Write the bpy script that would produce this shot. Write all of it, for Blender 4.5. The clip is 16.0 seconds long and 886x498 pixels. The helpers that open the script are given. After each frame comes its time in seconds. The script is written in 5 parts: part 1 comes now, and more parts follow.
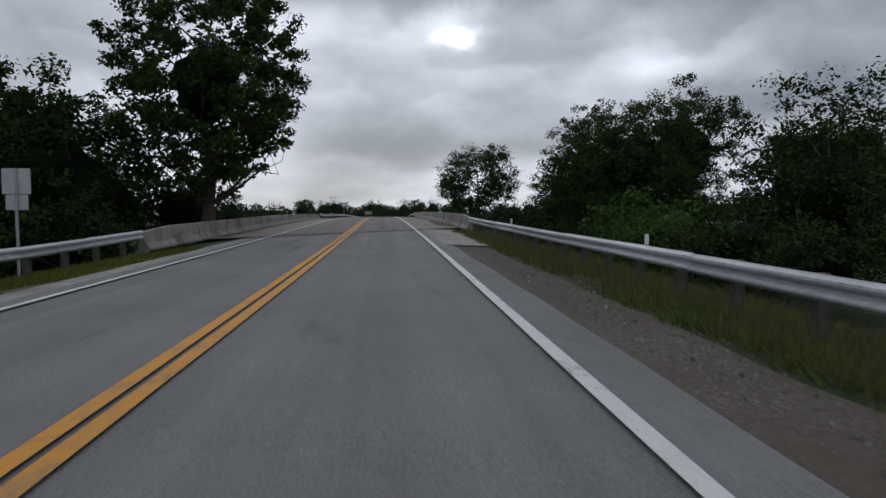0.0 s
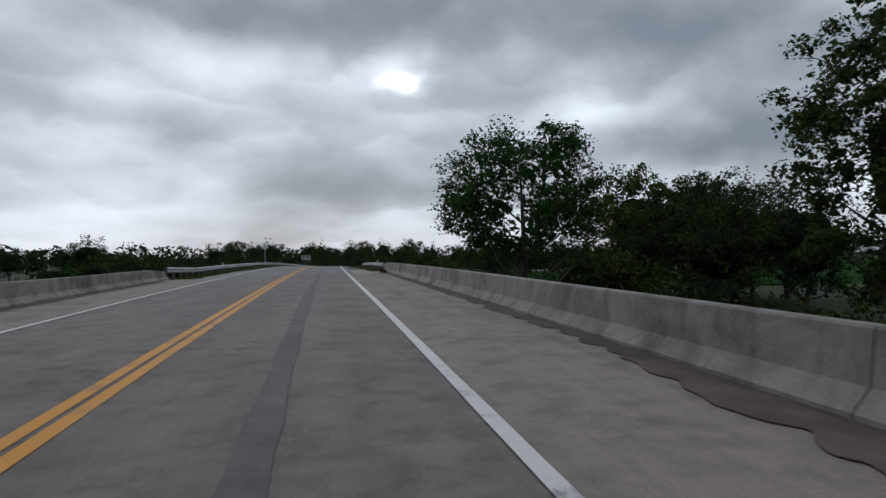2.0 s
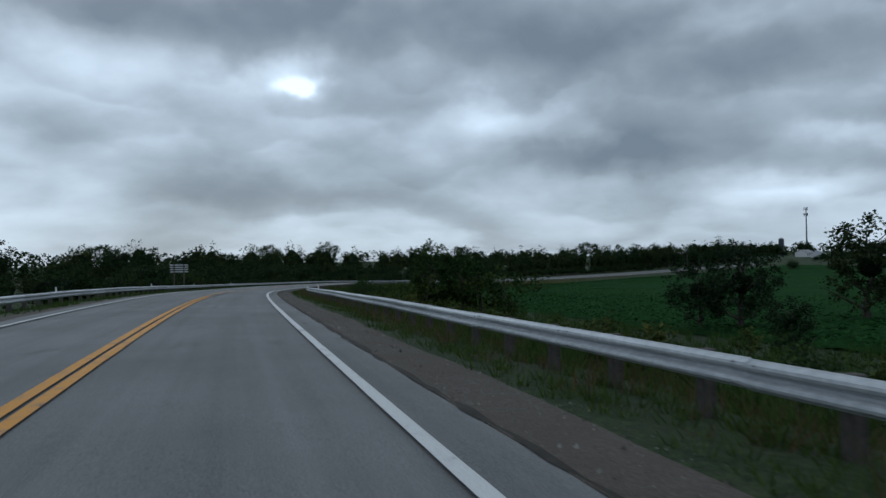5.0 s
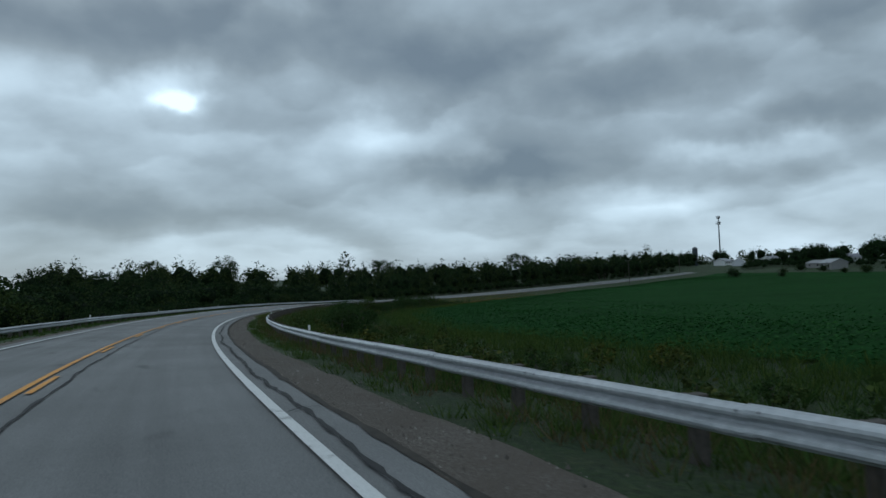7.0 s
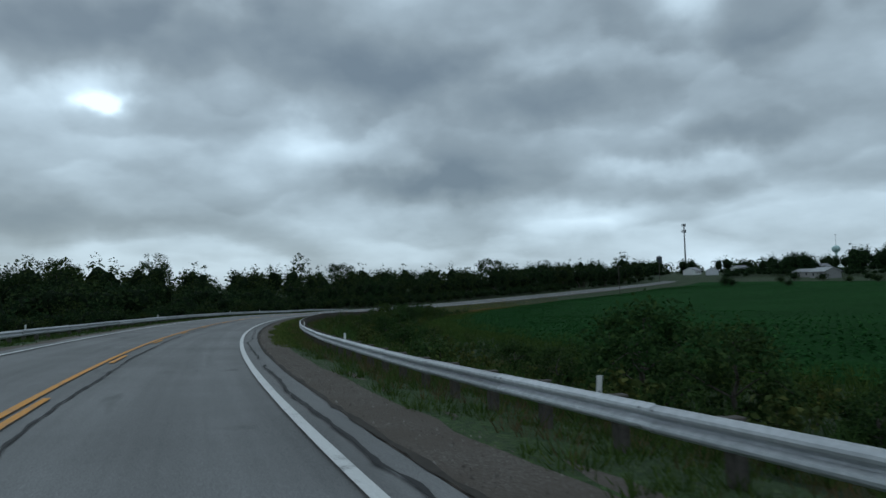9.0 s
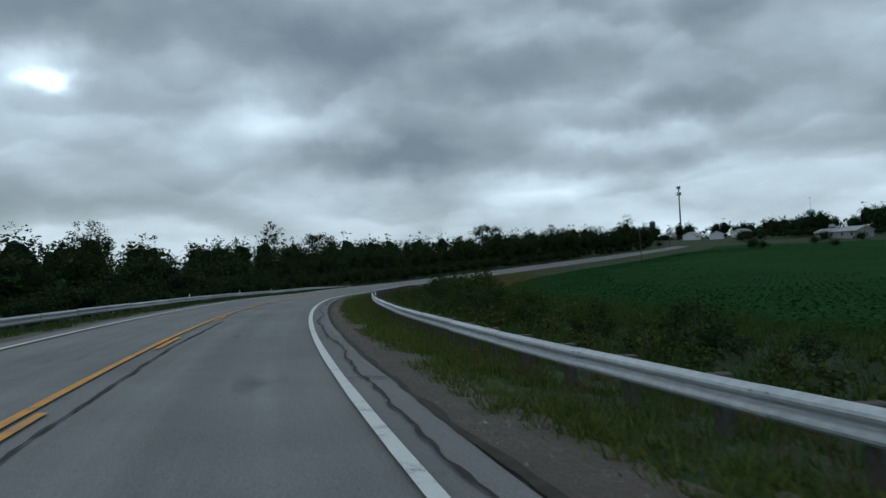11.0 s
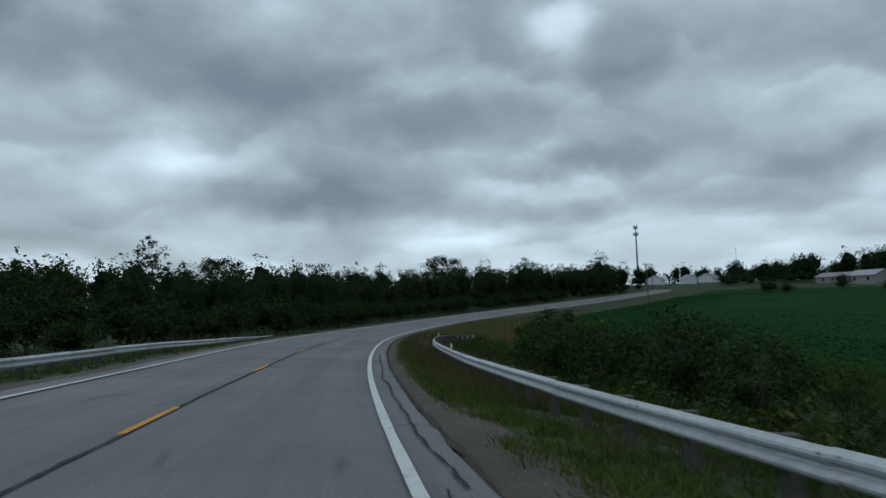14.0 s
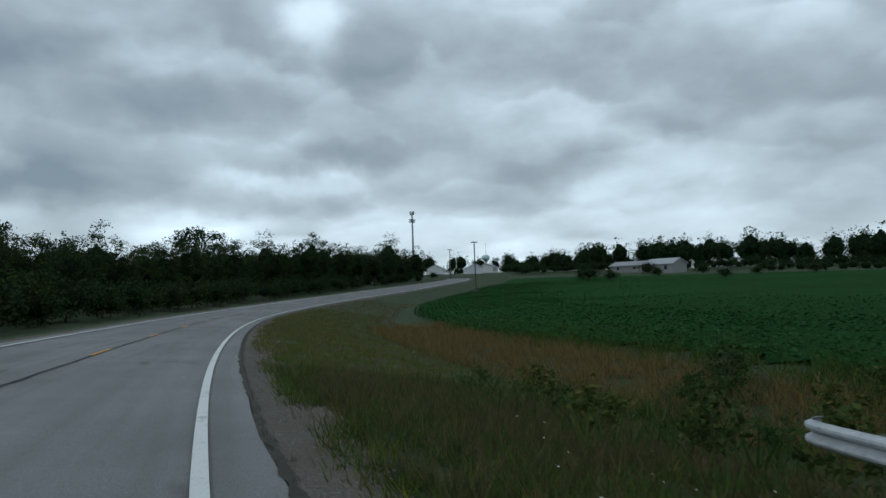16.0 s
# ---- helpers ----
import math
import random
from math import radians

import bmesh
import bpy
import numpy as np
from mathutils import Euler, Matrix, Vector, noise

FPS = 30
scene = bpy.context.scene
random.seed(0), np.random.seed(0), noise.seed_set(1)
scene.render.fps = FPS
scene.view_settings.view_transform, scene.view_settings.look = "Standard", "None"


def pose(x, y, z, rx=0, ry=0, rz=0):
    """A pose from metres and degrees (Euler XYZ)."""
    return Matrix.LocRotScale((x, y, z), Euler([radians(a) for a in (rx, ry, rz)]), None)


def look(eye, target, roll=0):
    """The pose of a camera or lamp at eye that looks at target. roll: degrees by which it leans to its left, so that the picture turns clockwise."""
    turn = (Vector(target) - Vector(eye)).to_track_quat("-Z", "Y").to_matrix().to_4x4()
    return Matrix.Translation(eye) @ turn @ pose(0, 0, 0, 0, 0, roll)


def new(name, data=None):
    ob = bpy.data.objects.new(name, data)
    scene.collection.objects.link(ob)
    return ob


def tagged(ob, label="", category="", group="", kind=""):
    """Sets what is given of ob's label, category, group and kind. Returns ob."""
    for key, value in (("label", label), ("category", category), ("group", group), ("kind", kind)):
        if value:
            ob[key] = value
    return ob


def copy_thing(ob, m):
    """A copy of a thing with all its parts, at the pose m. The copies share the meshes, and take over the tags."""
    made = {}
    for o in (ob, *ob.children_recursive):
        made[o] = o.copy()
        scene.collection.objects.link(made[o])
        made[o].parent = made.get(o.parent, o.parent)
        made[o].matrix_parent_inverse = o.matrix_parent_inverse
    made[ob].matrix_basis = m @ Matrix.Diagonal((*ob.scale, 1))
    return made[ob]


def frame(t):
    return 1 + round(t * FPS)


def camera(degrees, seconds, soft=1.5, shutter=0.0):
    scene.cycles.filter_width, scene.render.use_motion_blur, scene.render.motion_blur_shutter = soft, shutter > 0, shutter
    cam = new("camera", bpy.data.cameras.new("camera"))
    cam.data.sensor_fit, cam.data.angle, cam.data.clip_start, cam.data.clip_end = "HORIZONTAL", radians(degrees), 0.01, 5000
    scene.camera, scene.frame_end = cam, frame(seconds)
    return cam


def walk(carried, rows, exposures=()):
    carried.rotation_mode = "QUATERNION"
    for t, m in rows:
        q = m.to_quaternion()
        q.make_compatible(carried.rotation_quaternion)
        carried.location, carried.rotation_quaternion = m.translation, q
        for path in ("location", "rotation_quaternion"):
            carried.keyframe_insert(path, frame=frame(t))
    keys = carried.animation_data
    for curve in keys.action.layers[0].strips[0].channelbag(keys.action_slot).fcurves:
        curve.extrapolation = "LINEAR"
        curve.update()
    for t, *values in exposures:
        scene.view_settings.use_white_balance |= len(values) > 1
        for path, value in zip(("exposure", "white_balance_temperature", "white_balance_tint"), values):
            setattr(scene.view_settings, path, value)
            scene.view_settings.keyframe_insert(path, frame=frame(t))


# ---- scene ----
cam = camera(66.11, 16.0, soft=1.5, shutter=0.06)
# seconds, x, y, z, yaw, pitch, roll
PATH = [
    (0, 2.05, -0, 1.461, -4.333, -2.987, 0.41),
    (0.5, 2.063, 12.781, 1.61, -5.038, -0.836, 0.948),
    (1, 2.086, 25.601, 1.778, -7.245, 0.754, 0.774),
    (1.5, 2.084, 38.348, 1.966, -7.882, 0.769, 1.178),
    (2, 1.914, 51.047, 2.145, -8.962, 0.499, 0.599),
    (2.5, 1.777, 63.669, 2.276, -10.901, 0.203, 0.003),
    (3, 1.586, 76.339, 2.354, -12.039, -0.468, 0.006),
    (3.5, 1.405, 89.117, 2.392, -12.814, 0.169, -0.966),
    (4, 1.21, 101.895, 2.403, -13.93, 0.437, 0.482),
    (4.5, 1.063, 114.706, 2.389, -15.677, 0.706, 0.671),
    (5, 0.98, 127.547, 2.335, -17.425, 0.974, 0.86),
    (5.5, 0.998, 140.361, 2.238, -19.172, 1.243, 1.049),
    (6, 1.16, 153.092, 2.08, -20.919, 1.512, 1.238),
    (6.5, 1.524, 165.679, 1.847, -22.666, 1.781, 1.428),
    (7, 2.149, 178.116, 1.546, -26.548, 2.194, 2.104),
    (7.5, 3.01, 190.288, 1.206, -30.051, 2.945, 1.576),
    (8, 4.155, 202.205, 0.83, -30.269, 2.523, 0.544),
    (8.5, 5.635, 213.892, 0.467, -30.823, 1.406, 1.045),
    (9, 7.485, 225.474, 0.134, -32.158, 2.902, 1.706),
    (9.5, 9.78, 236.913, -0.177, -32.942, 2.335, 2.068),
    (10, 12.533, 248.188, -0.478, -33.727, 1.769, 2.43),
    (10.5, 15.734, 259.311, -0.777, -34.511, 1.202, 2.792),
    (11, 19.379, 270.295, -1.065, -35.295, 0.635, 3.154),
    (11.5, 23.461, 281.157, -1.338, -36.079, 0.068, 3.516),
    (12, 27.989, 291.875, -1.602, -38.175, -0.449, 2.699),
    (12.5, 33.093, 302.504, -1.895, -41.656, -1.958, 1.368),
    (13, 38.568, 313.132, -2.215, -44.126, -0.349, 2.39),
    (13.5, 44.68, 323.732, -2.581, -43.78, 0.527, 1.285),
    (14, 51.588, 334.552, -3.064, -42.477, 4.147, 1.965),
    (14.5, 59.679, 346.252, -3.613, -45.791, 1.715, 3.534),
    (15, 70.454, 360.188, -4.205, -52.000, 1.640, 3.400),
    (15.5, 81.436, 373.418, -4.614, -58.600, 2.450, 2.600),
    (16, 88.083, 381.245, -4.841, -63.600, 3.000, 1.860),
]
# seconds, stops, kelvin, tint
EXPO = [(0.0, 0.2, 6050, 10), (2.5, 0.2, 5900, 9), (4.0, 0.0, 5550, 6), (6.5, 0.0, 5350, -4), (12.0, 0.1, 5450, -4), (14.5, 0.1, 5500, -3), (15.0, 0.3, 5550, -3), (15.5, 0.4, 5550, -3), (16.0, 0.35, 5550, -3)]
walk(cam, [(t, pose(x, y, z, 90 + pitch, roll, yaw)) for t, x, y, z, yaw, pitch, roll in PATH], EXPO)

# the road's centre line: stations, curvature, grade; bank by station
STATION = [-60.0, 0.0, 40.0, 80.0, 110.0, 140.0, 170.0, 200.0, 230.0, 260.0, 290.0, 320.0, 350.0, 380.0, 410.0, 440.0, 480.0, 520.0, 570.0, 630.0, 700.0, 780.0, 900.0]
CURVE = [6.5e-05, 0.000294, 0.000263, -0.000199, -0.000203, -0.000685, -0.001619, -0.002575, -0.003064, -0.003404, -0.003592, -0.003641, -0.002045, -0.003025, -0.003717, -0.001951, -0.003578, -0.004211, -0.0029, -0.0009, 0.012, 0.012, 0.0]
GRADE = [0.0059, 0.0107, 0.0154, 0.0038, -0.0007, -0.0083, -0.0226, -0.0318, -0.0256, -0.0254, -0.0219, -0.0279, -0.0385, -0.0231, -0.0263, -0.0174, -0.0089, 0.0063, 0.0229, 0.0378, 0.0388, 0.01, 0]
BANK_AT = [-60.0, 60.0, 120.0, 180.0, 240.0, 320.0, 380.0, 420.0, 460.0, 520.0, 600.0, 690.0, 900.0]
BANK = [-0.003, -0.012, 0.0022, 0.0265, 0.044, 0.0371, 0.0596, 0.0582, 0.0717, 0.0914, 0.1049, 0.02, -0.03]
from functools import lru_cache

# ---------------------------------------------------------------- world and light
SUN_AZ, SUN_EL = 8.0, 38.0      # degrees: azimuth left of +y, height


def sky_world():
    w = bpy.data.worlds.new("overcast_sky")
    w.use_nodes = True
    nt = w.node_tree
    nt.nodes.clear()
    N, L = nt.nodes.new, nt.links.new

    def math_node(op, a, b=None, c=None, clamp=False):
        n = N("ShaderNodeMath")
        n.operation, n.use_clamp = op, clamp
        for i, v in enumerate((a, b, c)):
            if v is None:
                continue
            if isinstance(v, (int, float)):
                n.inputs[i].default_value = v
            else:
                L(v, n.inputs[i])
        return n.outputs[0]

    out, bg = N("ShaderNodeOutputWorld"), N("ShaderNodeBackground")
    L(bg.outputs[0], out.inputs[0])
    sky = N("ShaderNodeTexSky")
    sky.sky_type, sky.sun_disc = "NISHITA", False
    sky.sun_elevation, sky.sun_rotation = radians(SUN_EL), radians(-SUN_AZ)
    dim = N("ShaderNodeVectorMath")
    dim.operation = "SCALE"
    L(sky.outputs[0], dim.inputs[0])
    dim.inputs["Scale"].default_value = 0.1
    tc = N("ShaderNodeTexCoord")
    sep = N("ShaderNodeSeparateXYZ")
    L(tc.outputs["Generated"], sep.inputs[0])
    x, y, z = sep.outputs
    # heaped cloud, flattened by the slant at which it is seen
    comb = N("ShaderNodeCombineXYZ")
    L(x, comb.inputs[0])
    L(y, comb.inputs[1])
    L(math_node("MULTIPLY", math_node("POWER", math_node("MAXIMUM", z, 0.0), 0.75), CLOUD_FLAT), comb.inputs[2])

    def fbm(scale, detail, rough, dist=0.0, off=(0, 0, 0)):
        m = N("ShaderNodeMapping")
        m.inputs["Location"].default_value = off
        L(comb.outputs[0], m.inputs["Vector"])
        n = N("ShaderNodeTexNoise")
        n.inputs["Scale"].default_value = scale
        n.inputs["Detail"].default_value = detail
        n.inputs["Roughness"].default_value = rough
        n.inputs["Distortion"].default_value = dist
        L(m.outputs[0], n.inputs["Vector"])
        return n.outputs[0]

    # ragged edges: the deck's coordinates are stirred before they are used
    stir = N("ShaderNodeTexNoise")
    stir.inputs["Scale"].default_value, stir.inputs["Detail"].default_value, stir.inputs["Roughness"].default_value = 6.0, 5.0, 0.5
    L(comb.outputs[0], stir.inputs["Vector"])
    push = N("ShaderNodeVectorMath")
    push.operation = "MULTIPLY_ADD"
    L(stir.outputs[1], push.inputs[0])
    push.inputs[1].default_value = (0.2, 0.2, 0.2)
    L(comb.outputs[0], push.inputs[2])
    pz = N("ShaderNodeSeparateXYZ")
    L(push.outputs[0], pz.inputs[0])

    def heaps(scale, soft):
        """Rounded heaps, 1 at their tops and -1 at their flat dark bases."""
        c = N("ShaderNodeTexVoronoi")
        c.feature = "SMOOTH_F1"
        c.inputs["Scale"].default_value, c.inputs["Smoothness"].default_value = scale, soft
        L(push.outputs[0], c.inputs["Vector"])
        q = N("ShaderNodeSeparateXYZ")
        L(c.outputs["Position"], q.inputs[0])
        return math_node("MULTIPLY", math_node("SUBTRACT", pz.outputs[2], q.outputs[2]), scale)

    big = fbm(2.6, 2.5, 0.45, 0.1, CLOUD_SHIFT)
    mid = fbm(7.0, 5.0, 0.5, 0.0, (5.1, 2.2, 0.0))
    fine = fbm(19.0, 4.0, 0.5, 0.0, (1.3, 8.8, 0.0))
    v = math_node("MULTIPLY_ADD", big, 1.35, -0.675)
    v = math_node("ADD", v, math_node("MULTIPLY_ADD", mid, 0.55, -0.275))
    v = math_node("ADD", v, math_node("MULTIPLY_ADD", fine, 0.2, -0.10))
    v = math_node("ADD", v, math_node("MULTIPLY", heaps(4.0, 0.5), 0.46))
    v = math_node("ADD", v, math_node("MULTIPLY", heaps(9.5, 0.45), 0.15))
    # thinner and paler towards the horizon
    v = math_node("ADD", v, math_node("MULTIPLY", math_node("POWER", 2.718, math_node("MULTIPLY", z, -14.0)), 0.22))
    # single clouds and gaps of the deck: azimuth, height, half widths (degrees), brightness
    warp = N("ShaderNodeTexNoise")
    warp.inputs["Scale"].default_value, warp.inputs["Detail"].default_value = 9.0, 4.0
    L(tc.outputs["Generated"], warp.inputs["Vector"])
    az = math_node("ARCTAN2", math_node("MULTIPLY", x, -1.0), y)
    el = math_node("ARCSINE", z)
    wsep = N("ShaderNodeSeparateColor")
    L(warp.outputs[1], wsep.inputs[0])
    az = math_node("ADD", az, math_node("MULTIPLY_ADD", wsep.outputs[0], 0.16, -0.08))
    el = math_node("ADD", el, math_node("MULTIPLY_ADD", wsep.outputs[1], 0.09, -0.045))
    for a, e, wa, we, amp in CLOUDS:
        da = math_node("MULTIPLY", math_node("SUBTRACT", az, radians(a)), 1.0 / radians(wa))
        de = math_node("MULTIPLY", math_node("SUBTRACT", el, radians(e)), 1.0 / radians(we))
        r2 = math_node("ADD", math_node("MULTIPLY", da, da), math_node("MULTIPLY", de, de))
        g = math_node("POWER", 2.718, math_node("MULTIPLY", r2, -1.0))
        v = math_node("MULTIPLY_ADD", g, amp, v)
    ramp = N("ShaderNodeValToRGB")
    L(math_node("MULTIPLY_ADD", v, 0.5, 0.46, True), ramp.inputs[0])
    r = ramp.color_ramp
    r.elements[0].position, r.elements[0].color = 0.08, (0.19, 0.20, 0.22, 1)
    r.elements[1].position, r.elements[1].color = 1.0, (1.15, 1.15, 1.17, 1)
    for pos, c in ((0.30, 0.30), (0.45, 0.42), (0.58, 0.58), (0.75, 0.78)):
        el_ = r.elements.new(pos)
        el_.color = (c * 0.985, c * 0.998, c * 1.035, 1)
    mix = N("ShaderNodeMix")
    mix.data_type = "RGBA"
    mix.inputs[0].default_value = 0.94
    L(dim.outputs[0], mix.inputs[6])
    L(ramp.outputs[0], mix.inputs[7])
    L(mix.outputs[2], bg.inputs[0])
    bg.inputs[1].default_value = SKY_STRENGTH
    scene.world = w


SKY_STRENGTH = 1.0
CLOUD_FLAT = 1.7
CLOUD_SHIFT = (0.0, 0.0, 0.0)
CLOUDS = [
    (-5.2, 14.5, 2.4, 0.6, 1.15), (-6.3, 13.9, 1.2, 0.5, 0.8), (-4.4, 15.8, 3.2, 1.6, 0.45), (14.5, 13.0, 6.5, 2.6, 0.35), (2.8, 19.0, 15.7, 2.6, -0.75), (-19.0, 12.6, 2.6, 1.6, 0.2),
    (-13.8, 20.5, 8.1, 2.9, -0.6), (-27.4, 17.0, 11.4, 2.4, -0.5), (-43.5, 14.9, 7.1, 1.9, -0.5), (-22.5, 12.2, 4.0, 2.0, 0.3),
    (-30.6, 8.7, 5.7, 1.5, -0.75), (-2.5, 5.5, 7.1, 1.2, -0.35), (-53.7, 8.7, 7.1, 1.3, 0.4), (-57.5, 10.8, 6.7, 1.7, -0.45),
    (-42.8, 4.9, 7.1, 1.4, 0.4), (-53.0, 21.0, 4.0, 2.4, 0.6), (-48.9, 9.5, 3.8, 1.0, 0.4), (-73.7, 9.4, 6.2, 1.9, -0.4),
]
sky_world()
lamp = bpy.data.lights.new("sun", "SUN")
lamp.energy, lamp.angle, lamp.color = 0.35, radians(40), (1.0, 0.96, 0.9)
sun = new("sun", lamp)
a_, e_ = radians(SUN_AZ), radians(SUN_EL)
way = Vector((-math.sin(a_) * math.cos(e_), math.cos(a_) * math.cos(e_), math.sin(e_)))
sun.matrix_world = look(way * 100, (0, 0, 0))

# ---------------------------------------------------------------- materials


class Nodes:
    """A node material under construction."""

    def __init__(self, name, rough=0.8, metal=0.0, spec=0.3):
        self.m = bpy.data.materials.new(name)
        self.m.use_nodes = True
        self.t = self.m.node_tree
        self.b = self.t.nodes["Principled BSDF"]
        self.b.inputs["Roughness"].default_value = rough
        self.b.inputs["Metallic"].default_value = metal
        self.b.inputs["Specular IOR Level"].default_value = spec
        self.co = self.t.nodes.new("ShaderNodeTexCoord")

    def n(self, kind):
        return self.t.nodes.new(kind)

    def link(self, a, b):
        self.t.links.new(a, b)

    def noise(self, scale, detail=4.0, rough=0.55, stretch=(1, 1, 1), src="Object", dist=0.0):
        mp, n = self.n("ShaderNodeMapping"), self.n("ShaderNodeTexNoise")
        mp.inputs["Scale"].default_value = stretch
        self.link(self.co.outputs[src], mp.inputs["Vector"])
        self.link(mp.outputs[0], n.inputs["Vector"])
        n.inputs["Scale"].default_value, n.inputs["Detail"].default_value = scale, detail
        n.inputs["Roughness"].default_value, n.inputs["Distortion"].default_value = rough, dist
        return n.outputs[0]

    def ramp(self, fac, stops):
        r = self.n("ShaderNodeValToRGB")
        e = r.color_ramp.elements
        while len(e) < len(stops):
            e.new(0.5)
        for el, (p, c) in zip(e, stops):
            el.position = p
            el.color = (*c, 1) if isinstance(c, tuple) else (c, c, c, 1)
        self.link(fac, r.inputs[0])
        return r.outputs[0]

    def mix(self, a, b, fac, mode="MIX"):
        m = self.n("ShaderNodeMix")
        m.data_type, m.blend_type = "RGBA", mode
        for v, i in ((fac, 0), (a, 6), (b, 7)):
            if isinstance(v, (int, float)):
                m.inputs[i].default_value = v
            elif isinstance(v, tuple):
                m.inputs[i].default_value = (*v, 1)
            else:
                self.link(v, m.inputs[i])
        return m.outputs[2]

    def colour(self, out):
        self.link(out, self.b.inputs["Base Color"])

    def bump(self, height, strength=0.4, dist=0.02):
        b = self.n("ShaderNodeBump")
        b.inputs["Strength"].default_value, b.inputs["Distance"].default_value = strength, dist
        self.link(height, b.inputs["Height"])
        self.link(b.outputs[0], self.b.inputs["Normal"])

    def rand_object(self):
        return self.n("ShaderNodeObjectInfo").outputs["Random"]

    def rand_island(self):
        return self.n("ShaderNodeNewGeometry").outputs["Random Per Island"]


def mat_asphalt():
    k = Nodes("asphalt", 0.85)
    grain = k.noise(55, 3, 0.7)
    patch = k.noise(0.22, 5, 0.6)
    streak = k.noise(1.0, 4, 0.6, (2.2, 0.05, 1), "UV", 0.3)
    base = k.ramp(grain, [(0.3, (0.105, 0.105, 0.106)), (0.5, (0.165, 0.165, 0.165)), (0.72, (0.25, 0.25, 0.246))])
    base = k.mix(base, k.ramp(patch, [(0.3, 0.78), (0.7, 1.12)]), 1.0, "MULTIPLY")
    base = k.mix(base, k.ramp(streak, [(0.3, 0.84), (0.55, 1.0), (0.75, 1.1)]), 1.0, "MULTIPLY")
    # tyre tracks worn smooth along each lane
    sep, wave = k.n("ShaderNodeSeparateXYZ"), k.n("ShaderNodeMath")
    k.link(k.co.outputs["UV"], sep.inputs[0])
    wave.operation = "PINGPONG"
    k.link(sep.outputs[0], wave.inputs[0])
    wave.inputs[1].default_value = 0.9
    base = k.mix(base, k.ramp(wave.outputs[0], [(0.0, 0.93), (0.45, 1.0), (0.9, 1.05)]), 1.0, "MULTIPLY")
    spots = k.noise(0.8, 2, 0.4, (1.5, 0.5, 1), "UV", 0.6)
    base = k.mix(base, k.ramp(spots, [(0.66, 1.0), (0.76, 0.66)]), 1.0, "MULTIPLY")
    k.colour(base)
    k.bump(grain, 0.5, 0.006)
    return k.m


def mat_concrete(name, lo, hi, stain=0.6, lanes=False):
    k = Nodes(name, 0.88)
    grain, blot = k.noise(28, 5, 0.65), k.noise(0.7, 6, 0.65, dist=0.4)
    drip = k.noise(1.0, 4, 0.6, (2.5, 2.5, 0.35))
    base = k.ramp(grain, [(0.25, lo), (0.75, hi)])
    base = k.mix(base, k.ramp(blot, [(0.35, stain), (0.55, 1.0)]), 1.0, "MULTIPLY")
    base = k.mix(base, k.ramp(drip, [(0.32, 0.72), (0.52, 1.0)]), 1.0, "MULTIPLY")
    if lanes:
        # travelled lanes worn grey, shoulders left in the concrete's own pinkish tone
        sep, dist, long_ = k.n("ShaderNodeSeparateXYZ"), k.n("ShaderNodeMath"), k.noise(1.0, 5, 0.6, (1.6, 0.07, 1), "UV", 0.4)
        k.link(k.co.outputs["UV"], sep.inputs[0])
        dist.operation = "ABSOLUTE"
        k.link(sep.outputs[0], dist.inputs[0])
        scale = k.n("ShaderNodeMath")
        scale.operation = "MULTIPLY"
        k.link(dist.outputs[0], scale.inputs[0])
        scale.inputs[1].default_value = 0.125
        base = k.mix(base, k.ramp(scale.outputs[0], [(0.0, (0.86, 0.865, 0.875)), (0.43, (0.93, 0.93, 0.935)), (0.465, (1.2, 1.14, 1.08)), (0.9, (1.1, 1.04, 0.98))]), 1.0, "MULTIPLY")
        base = k.mix(base, k.ramp(long_, [(0.3, 0.82), (0.55, 1.0), (0.75, 1.08)]), 1.0, "MULTIPLY")
    k.colour(base)
    k.bump(grain, 0.35, 0.008)
    return k.m


def mat_gravel():
    k = Nodes("gravel_shoulder", 0.95)
    v = k.n("ShaderNodeTexVoronoi")
    v.inputs["Scale"].default_value = 38
    k.link(k.co.outputs["Object"], v.inputs["Vector"])
    stone = k.ramp(v.outputs["Color"], [(0.0, (0.045, 0.037, 0.03)), (0.55, (0.105, 0.09, 0.076)), (1.0, (0.22, 0.2, 0.18))])
    dirt = k.noise(0.5, 6, 0.65)
    base = k.mix(stone, (0.078, 0.064, 0.051), k.ramp(dirt, [(0.35, 0.3), (0.6, 0.92)]))
    k.colour(base)
    k.bump(v.outputs["Distance"], 0.6, 0.02)
    return k.m


def mat_soil_grass(name="rough_grass_ground", dry_part=0.35, lush=1.0):
    k = Nodes(name, 0.95)
    a, b, c, d = k.noise(0.06, 5, 0.6), k.noise(1.1, 6, 0.7), k.noise(9, 5, 0.75), k.noise(45, 3, 0.7)
    green = k.ramp(c, [(p, (r * lush, g * lush, b_ * lush)) for p, r, g, b_ in ((0.32, 0.010, 0.020, 0.006), (0.5, 0.024, 0.044, 0.012), (0.7, 0.05, 0.08, 0.022))])
    dry = k.ramp(c, [(0.32, (0.02, 0.016, 0.01)), (0.5, (0.055, 0.044, 0.026)), (0.7, (0.12, 0.098, 0.056))])
    base = k.mix(green, dry, k.ramp(b, [(0.45, 0.0), (0.66, dry_part)]))
    base = k.mix(base, k.ramp(d, [(0.3, 0.6), (0.7, 1.35)]), 1.0, "MULTIPLY")
    base = k.mix(base, k.ramp(a, [(0.3, 0.75), (0.7, 1.15)]), 1.0, "MULTIPLY")
    k.colour(base)
    k.bump(c, 1.0, 0.08)
    return k.m


